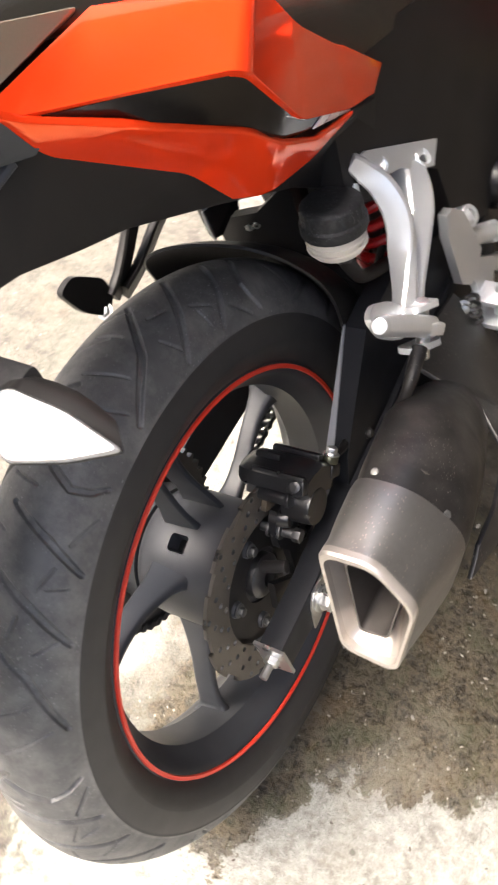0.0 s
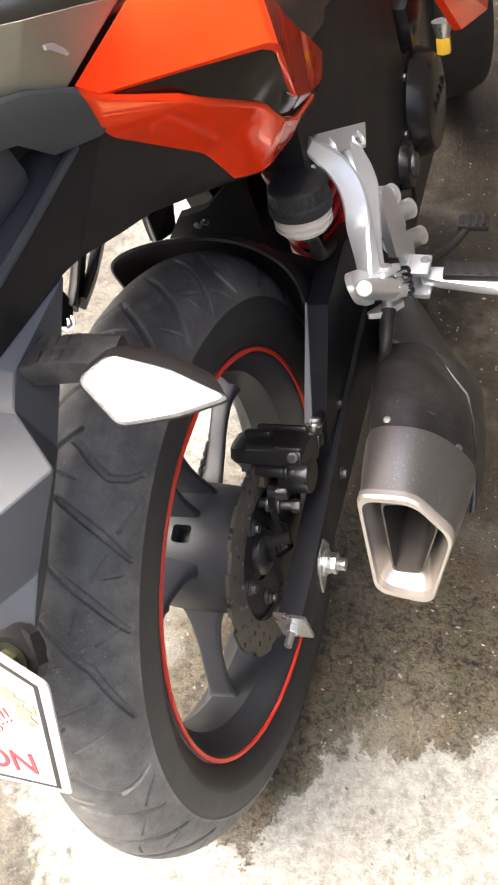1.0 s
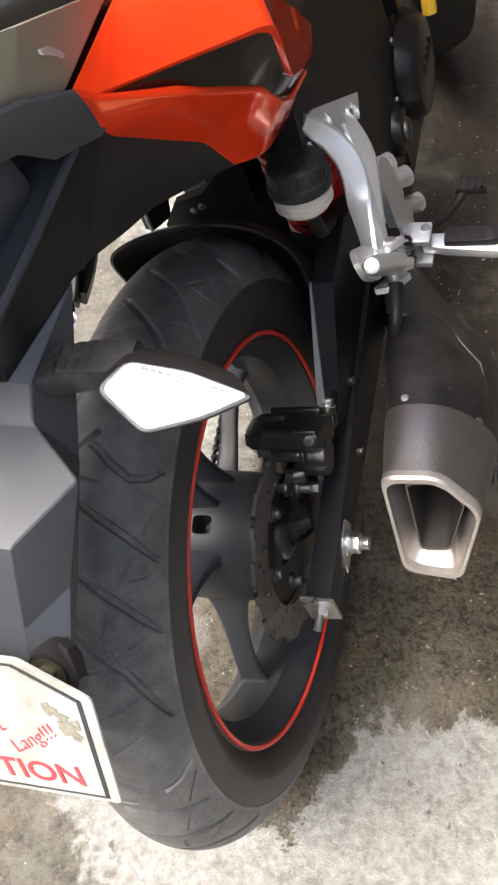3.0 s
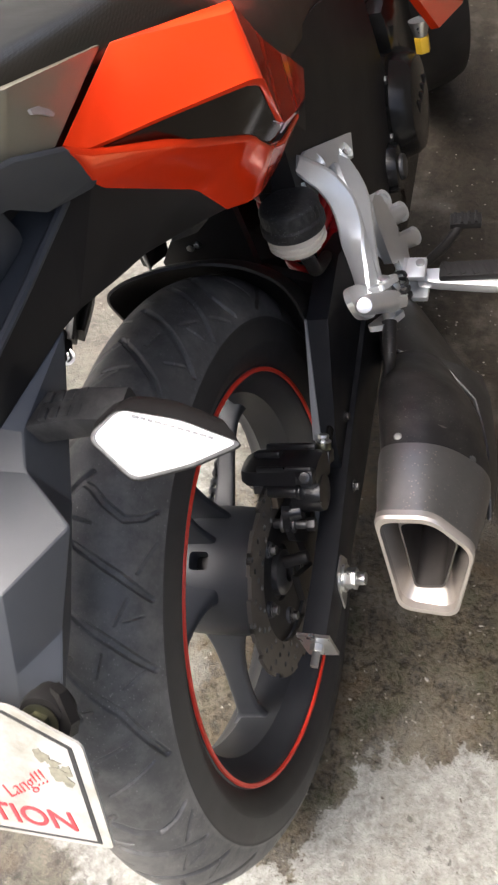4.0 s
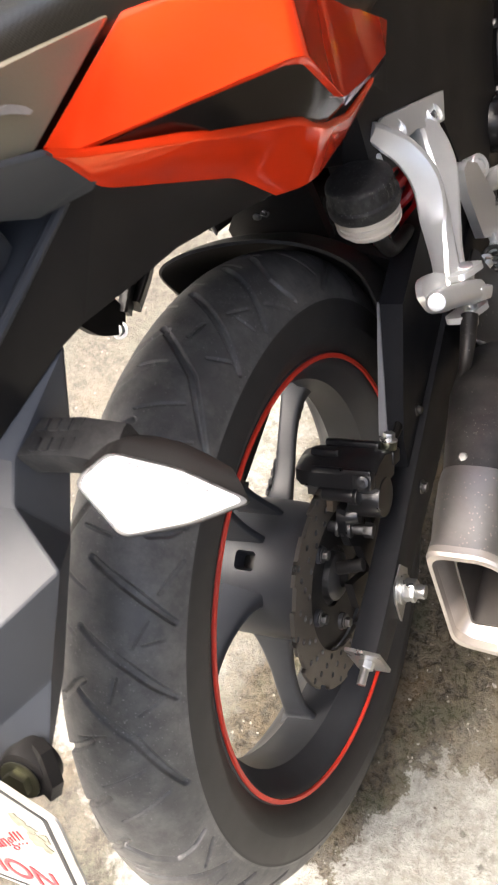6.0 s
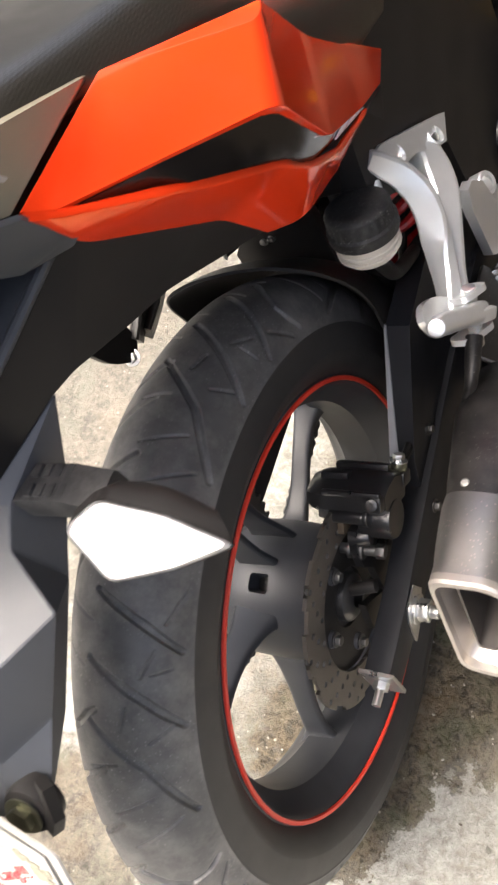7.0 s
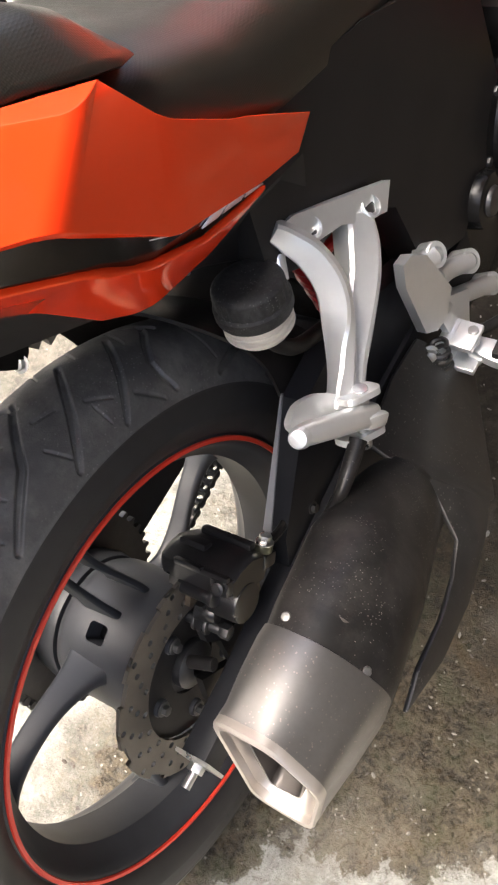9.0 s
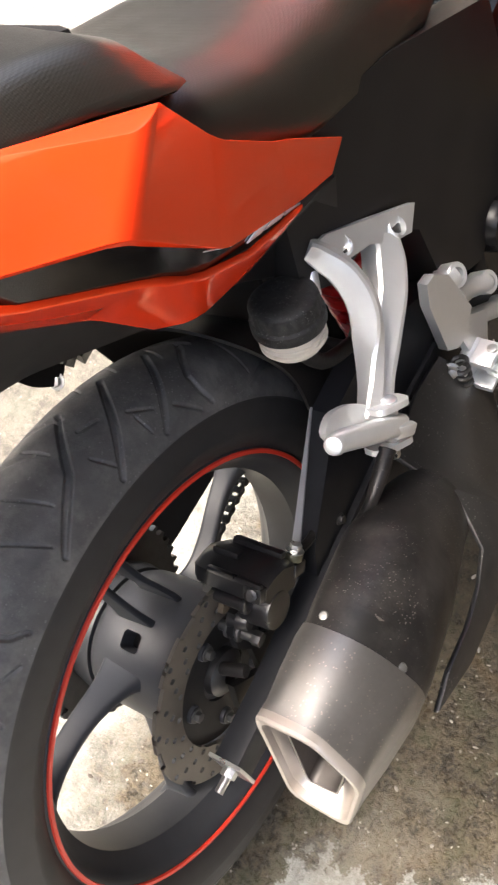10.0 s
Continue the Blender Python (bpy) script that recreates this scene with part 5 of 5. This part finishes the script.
def plate_arm():
    """The faceted grey arm that carries lamps and number plate."""
    v = [(0.0, -0.086, 0.495), (0.086, -0.087, 0.4845), (0.053, -0.147, 0.4665), (0.0, -0.147, 0.474),
         (0.069, -0.166, 0.450), (0.0, -0.166, 0.458),
         (0.093, -0.188, 0.423), (0.068, -0.237, 0.4285), (0.0, -0.237, 0.440),
         (0.078, -0.232, 0.377), (0.061, -0.265, 0.383), (0.0, -0.265, 0.395),
         (0.080, -0.276, 0.350), (0.058, -0.290, 0.352), (0.0, -0.290, 0.36),
         (0.072, -0.107, 0.441), (0.074, -0.160, 0.404), (0.072, -0.225, 0.36), (0.064, -0.143, 0.4595)]
    f = [(0, 1, 2, 3), (2, 1, 18), (1, 15, 18), (3, 2, 18, 4, 5), (5, 4, 6, 7, 8), (7, 6, 9, 10), (8, 7, 10, 11), (10, 9, 12, 13), (11, 10, 13, 14), (18, 15, 16, 4), (4, 16, 6), (6, 16, 17, 9), (9, 17, 12)]
    arm = faces(v, f)
    mirrored(arm)
    bmesh.ops.remove_doubles(arm, verts=arm.verts[:], dist=1e-5)
    thicken(arm, 0.004)
    soften(arm, 0.0022, 2, 18)
    pa = part("plate_arm", arm, PLASTIC_GREY, bike, "faceted dark grey plastic number-plate arm", sharp=12)
    for s in (1, -1):
        way, at = Vector((s * 0.10, -0.84, 0.54)).normalized(), Vector((s * 0.073, -0.284, 0.361))
        boss = rod(at - way * 0.016, at, 0.0175, 0.0155, n=40, bevel=0.004)
        merge(boss, rod(at - way * 0.001, at + way * 0.0016, 0.0115, 0.0105, n=32, bevel=0.001))
        lug = part("plate_lug", boss, PLASTIC, pa, "dark moulded lug for the plate bolt")
        part("plate_bolt", hexbolt(at + way * 0.0015, way, 0.0085, 0.006), BRASS, lug, "zinc bolt gone green")
        ear = plate([(s * x, y, z) for x, y, z in ((0.080, -0.262, 0.366), (0.088, -0.266, 0.366), (0.094, -0.279, 0.353), (0.091, -0.285, 0.346), (0.083, -0.281, 0.350))][::s], 0.008, 0.002)
        part("lug_ear", ear, PLASTIC, lug)
    return pa


def indicator(side, name):
    """A turn signal: ribbed rubber stalk, black shell, clear wedge-shaped lens."""
    def m(p):
        return (side * p[0], p[1], p[2])

    stalk = loft([[Vector(m((x, y0 + p[0], z0 + p[1]))) for p in rounded([(-0.0125, -0.010), (0.0125, -0.010), (0.0125, 0.010), (-0.0125, 0.010)], 0.004, 2)] for x, y0, z0 in ((0.050, -0.129, 0.447), (0.078, -0.130, 0.454), (0.104, -0.131, 0.459), (0.134, -0.134, 0.461))])
    ind = part(name, stalk, STALK, bike, "black turn signal on a rubber stalk with clear lens", sharp=40)
    for k in range(2):
        for j in range(4):
            part("stalk_rib", box((0.006, 0.008, 0.003), m((0.078 + 0.0085 * j, -0.136 + 0.012 * k, 0.4645 + 0.001 * j)), (0, -9 * side, 0), 0.0008), STALK, ind)
    tl, tip, bot, lft = Vector((0.136, -0.143, 0.476)), Vector((0.199, -0.144, 0.4425)), Vector((0.147, -0.1765, 0.4555)), Vector((0.122, -0.160, 0.4735))
    out = [lft, tl, tl.lerp(tip, 0.5) + Vector((0, 0.003, 0.002)), tip, tip.lerp(bot, 0.5) + Vector((0.002, -0.002, -0.001)), bot]
    mid = sum(out, Vector()) / len(out)
    nrm = (tip - lft).cross(bot - tl).normalized()
    if nrm.y > 0:
        nrm = -nrm

    def ring(scale, push):
        return [Vector(m(mid + (p - mid) * scale + nrm * push)) for p in smooth_ring(out, 0.006)]

    part("lens", loft([ring(0.98, -0.003), ring(0.96, 0.0025), ring(0.88, 0.0042), ring(0.55, 0.0062)]), LENS, ind, "clear turn-signal lens")
    part("lens_rim", loft([ring(1.0, -0.005), ring(1.035, -0.001), ring(1.032, 0.001), ring(0.965, 0.0040), ring(0.95, 0.0020)], caps=False), LENS_RIM, ind)
    for k in range(11):
        u = 0.10 + 0.075 * k
        at = tl.lerp(tip, u)
        at = at.lerp(mid, 0.20) + nrm * 0.0052
        chip = box((0.0030 if k % 3 else 0.0042, 0.0014, 0.0022), m(at), (0, 28 * side, 0), 0.0004)
        part("reflector_facet", chip, LENS_RIM, ind)
    shell = [ring(1.03, -0.002), ring(1.06, -0.004)]
    for f, s in ((0.009, 0.98), (0.018, 0.80), (0.026, 0.45)):
        shell.append([Vector(m(mid + (p - mid) * s + Vector((-0.004, f, -0.006 * f / 0.03)))) for p in smooth_ring(out, 0.006)])
    part("shell", loft(shell), PLASTIC, ind, sharp=50)


def words(text, size, mat, name, parent, m, shear=0.0, depth=0.0003, weight=0.0):
    cu = bpy.data.curves.new("words", "FONT")
    cu.body, cu.size, cu.extrude, cu.shear, cu.offset = text, size, depth, shear, weight
    tmp = bpy.data.objects.new("words", cu)
    scene.collection.objects.link(tmp)
    bpy.context.view_layer.update()
    me = bpy.data.meshes.new_from_object(tmp.evaluated_get(bpy.context.evaluated_depsgraph_get()))
    bpy.data.objects.remove(tmp)
    bpy.data.curves.remove(cu)
    me.materials.clear()
    me.materials.append(mat)
    ob = new(name, me)
    ob.parent = parent
    ob.matrix_local = m
    return ob


def number_plate():
    """A white plate with cut corners, black border line and red lettering; faces back and up."""
    up = Vector((0, 0.39, 1)).normalized()
    right = Vector((1, 0, 0))
    face = right.cross(up)
    o = Vector((0, -0.335, 0.2815))
    m = Matrix((( *[right[0], up[0], face[0]], o[0]), (*[right[1], up[1], face[1]], o[1]), (*[right[2], up[2], face[2]], o[2]), (0, 0, 0, 1)))
    shape = [(-0.100, 0.0), (0.100, 0.0), (0.1125, 0.098), (0.074, 0.126), (-0.074, 0.126), (-0.1125, 0.098)]
    pl = slab([(p[0], p[1]) for p in rounded(shape, 0.004, 3)], 2, -0.0016, 0.0, 0.0006)
    pl.transform(m)
    npl = part("number_plate", pl, WHITE, bike, "white plate with cut corners and red lettering")
    mid = Vector((0, 0.058))
    ring = lambda s: [Vector((mid.x + (p[0] - mid.x) * s, mid.y + (p[1] - mid.y) * s, 0.0004)) for p in shape]
    a, b = ring(0.935), ring(0.905)
    border = faces([*a, *b], [(i, (i + 1) % 6, 6 + (i + 1) % 6, 6 + i) for i in range(6)])
    thicken(border, 0.0003)
    border.transform(m)
    part("border_line", border, PLATE_BLACK, npl)
    words("TION", 0.026, PLATE_RED, "lettering", npl, m @ Matrix.Translation((0.018, 0.014, 0.0004)), weight=0.0002)
    words("Lang!!!", 0.0165, PLATE_RED, "lettering", npl, m @ Matrix.Translation((0.040, 0.0385, 0.0004)) @ pose(0, 0, 0, 0, 0, 31), 0.30, weight=-0.0003)
    words("ut", 0.0185, PLATE_RED, "lettering", npl, m @ Matrix.Translation((0.028, 0.053, 0.0004)) @ pose(0, 0, 0, 0, 0, 31), 0.30, weight=-0.0003)
    blot = random.Random(12)
    for x, y, r in ((0.080, 0.084, 0.0075), (0.087, 0.080, 0.005), (0.086, 0.069, 0.0085), (0.093, 0.073, 0.006), (0.091, 0.063, 0.0045)):
        pts = [Vector((x + r * blot.uniform(0.45, 1.15) * math.cos(k * 0.4488), y + r * blot.uniform(0.45, 1.15) * math.sin(k * 0.4488), 0.0005)) for k in range(14)]
        spot = faces(pts, [tuple(range(14))])
        thicken(spot, 0.0003)
        spot.transform(m)
        part("dirt_stain", spot, STAIN, npl)
    for w, x in ((0.07, -0.056),):
        bar = box((w, 0.018, 0.0006), (x + 0.02, 0.023, 0.0004), (0, 0, 0), 0.0)
        bar.transform(m)
        part("lettering_bar", bar, PLATE_RED, npl)
    ringb = lathe([(0.0, 0.0045), (0.0, 0.0085), (0.001, 0.0085), (0.001, 0.0045)], 28, closed_profile=True)
    ringb.transform(m @ pose(-0.005, 0.102, 0.0, 0, -90, 0))
    part("plate_bolt", ringb, STEEL, npl)


def cowl():
    """The grey rear cowl behind the orange panel, with its lower lip and the lamp housing beneath."""
    v = [(0.134, -0.067, 0.594), (0.126, 0.030, 0.590), (0.139, -0.083, 0.640), (0.095, -0.200, 0.690), (0.0, -0.25, 0.70),
         (0.127, -0.098, 0.612), (0.085, -0.210, 0.655), (0.0, -0.26, 0.665), (0.0, -0.06, 0.61), (0.0, 0.03, 0.58)]
    c = faces(v, [(0, 1, 2, 5), (5, 2, 3, 6), (6, 3, 4, 7), (2, 8, 4, 3), (1, 9, 8, 2)])
    mirrored(c)
    bmesh.ops.remove_doubles(c, verts=c.verts[:], dist=1e-5)
    thicken(c, 0.004)
    soften(c, 0.003, 2, 15)
    co = part("tail_cowl", c, COWL, bike, "gunmetal grey tail cowl with a white scuff", sharp=50)
    lip = faces([(0.1375, -0.066, 0.5945), (0.1305, -0.096, 0.6135), (0.088, -0.212, 0.657), (0.0, -0.262, 0.660), (0.0, -0.245, 0.630), (0.075, -0.195, 0.625), (0.106, -0.092, 0.583), (0.122, -0.040, 0.550), (0.128, -0.035, 0.556), (0.100, -0.060, 0.553)],
                [(0, 1, 6, 8), (8, 6, 9, 7), (1, 2, 5, 6), (2, 3, 4, 5)])
    mirrored(lip)
    bmesh.ops.remove_doubles(lip, verts=lip.verts[:], dist=1e-5)
    thicken(lip, 0.004)
    soften(lip, 0.003, 2, 15)
    part("cowl_lip", lip, PLASTIC_GREY, co, sharp=50)
    streak = [(0.1374, -0.0778, 0.6240), (0.1364, -0.0690, 0.6196), (0.1352, -0.0610, 0.6120), (0.1346, -0.0580, 0.6072), (0.1350, -0.0612, 0.6078), (0.1362, -0.0700, 0.6158), (0.1372, -0.0776, 0.6212)]
    part("scuff", plate([Vector(p) + Vector((0.0012, 0.0001, -0.0001)) for p in streak], 0.0015, 0.0), WHITE, co, "white scuff where the paint is chipped")
    # under the lip: closing pan, a moulded lump, the lamp
    pan = faces([(0.101, -0.042, 0.5415), (0.086, -0.103, 0.5265), (0.072, -0.155, 0.515), (0.0, -0.155, 0.54), (0.0, -0.042, 0.56)], [(0, 1, 2, 3, 4)])
    mirrored(pan)
    bmesh.ops.remove_doubles(pan, verts=pan.verts[:], dist=1e-5)
    thicken(pan, 0.003)
    part("tail_pan", pan, PLASTIC_GREY, co)
    part("edge_rib", tube([(0.102, -0.042, 0.5425), (0.094, -0.072, 0.5345), (0.087, -0.102, 0.5275), (0.073, -0.155, 0.5155)], 0.0035, 10), PLASTIC_GREY, co)
    part("tail_lump", box((0.055, 0.050, 0.040), (0.055, -0.085, 0.556), (12, 10, -20), 0.012), PLASTIC_GREY, co)
    part("tail_lamp", box((0.11, 0.06, 0.05), (0.0, -0.19, 0.590), (-25, 0, 0), 0.012), PLASTIC_GREY, co, "grey tail-lamp housing")
    part("lamp_red", box((0.12, 0.012, 0.02), (0.02, -0.140, 0.545), (-25, 0, 0), 0.004), RED_SPRING, co, "dark red tail lamp")


def tail_core():
    """The closed tray inside the tail."""
    core = box((0.17, 0.40, 0.07), (0.0, -0.02, 0.575), (-14, 0, 0), 0.012)
    part("tail_tray", core, PLASTIC, bike, "black tray inside the tail")


def seats():
    # pillion cushion: flat top with a soft crease, sides that flare down to the panel
    rings = []
    for y, half, low, edge, high in ((-0.17, 0.060, 0.650, 0.050, 0.668), (-0.12, 0.092, 0.625, 0.078, 0.654), (-0.04, 0.120, 0.600, 0.104, 0.630), (0.05, 0.132, 0.570, 0.110, 0.601), (0.12, 0.140, 0.545, 0.112, 0.580), (0.160, 0.142, 0.525, 0.110, 0.566), (0.185, 0.138, 0.512, 0.106, 0.546), (0.203, 0.130, 0.505, 0.098, 0.522), (0.212, 0.115, 0.500, 0.085, 0.508)):
        pts = rounded([(-half, low), (half, low), (edge, high), (edge * 0.4, high + 0.007), (-edge * 0.4, high + 0.007), (-edge, high)], 0.012, 4)
        rings.append([Vector((p[0], y, p[1])) for p in pts])
    ps = part("pillion_seat", loft(rings), SEAT, bike, "black textured vinyl pillion seat", sharp=50)
    rings = []
    for y, half, low, high in ((0.150, 0.125, 0.45, 0.530), (0.20, 0.130, 0.43, 0.512), (0.28, 0.132, 0.39, 0.474), (0.38, 0.124, 0.35, 0.448), (0.50, 0.120, 0.33, 0.44), (0.60, 0.095, 0.32, 0.45)):
        pts = rounded([(-half, low), (half, low), (half * 0.96, low + (high - low) * 0.72), (half * 0.64, high), (-half * 0.64, high), (-half * 0.96, low + (high - low) * 0.72)], 0.035, 4)
        rings.append([Vector((p[0], y, p[1])) for p in pts])
    part("rider_seat", loft(rings), SEAT, bike, "black vinyl rider seat", sharp=50)


def side_covers():
    """Black frame covers below the rider's seat, engine, and the front shroud."""
    for s in (1, -1):
        pts = [(0.240, 0.38), (0.30, 0.40), (0.42, 0.37), (0.60, 0.30), (0.62, 0.16), (0.58, 0.10), (0.50, 0.06), (0.42, 0.10), (0.40, 0.20), (0.33, 0.265), (0.275, 0.262), (0.228, 0.296)]
        lo, hi = sorted((s * 0.085, s * 0.122))
        part("frame_cover", slab(pts, 0, lo, hi, 0.006), PLASTIC, bike, "matt black side cover")
    eng = box((0.22, 0.34, 0.24), (0.0, 0.74, 0.02), (0, 0, 0), 0.03)
    en = part("engine", eng, ENGINE, bike, "black engine with round clutch cover")
    part("gearbox", box((0.22, 0.26, 0.16), (0.0, 0.52, 0.00), (0, 0, 0), 0.03), ENGINE, en)
    part("clutch_cover", lathe_at((0.100, 0.655, 0.085), [(0.0, 0.0), (0.0, 0.086), (0.016, 0.088), (0.022, 0.084), (0.024, 0.072), (0.042, 0.067), (0.050, 0.060), (0.053, 0.046), (0.055, 0.0)]), ENGINE, en, "glossy black clutch cover")
    for k in range(7):
        a = radians(20 + 360 / 7 * k)
        part("cover_bolt", hexbolt((0.118, 0.655 + 0.080 * math.cos(a), 0.085 + 0.080 * math.sin(a)), (1, 0, 0), 0.0055, 0.007), DARK_STEEL, en)
    for k in range(4):
        part("cover_rib", box((0.008, 0.006, 0.040), (0.150, 0.628 + 0.018 * k, 0.085), (0, 12, 0), 0.002), ENGINE, en)
    part("cylinder_cover", box((0.050, 0.110, 0.070), (0.110, 0.690, 0.205), (8, 0, 0), 0.016), ENGINE, en)
    part("pump_cover", rod((0.100, 0.545, 0.07), (0.135, 0.545, 0.07), 0.034, 0.030, n=36, bevel=0.006), ENGINE, en)
    part("pump_cap", rod((0.134, 0.545, 0.07), (0.140, 0.545, 0.07), 0.017, 0.015, n=30, bevel=0.002), DARK_STEEL, en)
    part("oil_filler", rod((0.16, 0.686, 0.135), (0.16, 0.69, 0.155), 0.010, n=6, bevel=0.001), YELLOW, en, "yellow oil filler cap")
    part("filler_head", rod((0.16, 0.69, 0.155), (0.16, 0.695, 0.175), 0.008, 0.014, n=20), STEEL, en)
    for s in (1, -1):
        sh = plate([(s * 0.16, 0.58, 0.33), (s * 0.19, 0.66, 0.18), (s * 0.19, 0.86, 0.09), (s * 0.20, 0.98, 0.22), (s * 0.17, 0.80, 0.40)], 0.01, 0.004)
        part("front_shroud", sh, ORANGE, bike, "orange front shroud")
    turn = Vector((math.cos(radians(25)), math.sin(radians(25)), 0))
    fr = rod(Vector((0, 1.30, 0)) - turn * 0.058, Vector((0, 1.30, 0)) + turn * 0.058, 0.29, n=64, bevel=0.03)
    part("front_wheel", fr, RUBBER_WALL, bike, "front wheel turned aside, in shade")
    part("fuel_tank", box((0.26, 0.36, 0.22), (0, 0.78, 0.42), (-8, 0, 0), 0.06), ORANGE, bike, "orange fuel tank")
    part("inner_frame", box((0.17, 0.26, 0.13), (0, 0.40, 0.315), (-14, 0, 0), 0.015), PLASTIC, bike, "black frame and airbox")
    fen = slab([(-0.076, 0.02), (0.092, 0.02), (0.092, 0.14), (0.030, 0.17), (0.030, 0.275), (-0.02, 0.232), (-0.056, 0.222), (-0.076, 0.195)], 1, 0.276, 0.288, 0.004)
    fd = part("inner_fender", fen, PLASTIC, bike, "black inner fender ahead of the wheel")
    for x, z in ((-0.036, 0.212), (-0.026, 0.216)):
        part("fender_bolt", hexbolt((x, 0.2765, z), (0, -1, 0.3), 0.0035, 0.004), STEEL, fd)
    st = tube([(-0.11, 0.52, -0.05), (-0.20, 0.50, -0.18), (-0.27, 0.47, -0.40)], 0.011, 14)
    part("side_stand", st, DARK_STEEL, bike, "black side stand")


def lathe_at(at, profile):
    b = lathe(profile, 48, closed_profile=True)
    b.transform(Matrix.Translation(at))
    return b


tail_panel()
undertail()
plate_arm()
indicator(1, "turn_signal")
indicator(-1, "turn_signal")
number_plate()
cowl()
tail_core()
seats()
side_covers()


# ---- loose grit on the ground ----
def grit():
    rnd = random.Random(11)
    verts, polys = [], []
    for _ in range(700):
        x, y = rnd.uniform(-0.1, 0.7), rnd.uniform(-0.25, 0.75)
        r = rnd.uniform(0.0006, 0.0017) * (1.8 if rnd.random() < 0.06 else 1.0)
        n = rnd.choice((5, 6, 7))
        long, way = rnd.uniform(1.0, 2.6), rnd.uniform(0, 3.14)
        turn, flat = rnd.uniform(0, 6.28), rnd.uniform(0.35, 0.8)
        base = len(verts)
        for lev, s in ((-0.2, 1.0), (flat * 0.6, 0.85), (flat, 0.45)):
            for k in range(n):
                a = turn + 2 * math.pi * k / n
                q = s * rnd.uniform(0.8, 1.15)
                u, v = r * q * long * math.cos(a), r * q * math.sin(a)
                verts.append((x + u * math.cos(way) - v * math.sin(way), y + u * math.sin(way) + v * math.cos(way), r * lev))
        for lev in range(2):
            for k in range(n):
                j = (k + 1) % n
                polys.append((base + lev * n + k, base + lev * n + j, base + (lev + 1) * n + j, base + (lev + 1) * n + k))
        polys.append(tuple(base + 2 * n + k for k in range(n)))
    me = bpy.data.meshes.new("grit")
    me.from_pydata(verts, [], polys)
    me.materials.append(GRIT)
    ob = new("grit", me)
    tagged(ob, "fine pale grit and chips on the concrete", "grit", kind="stuff")


grit()
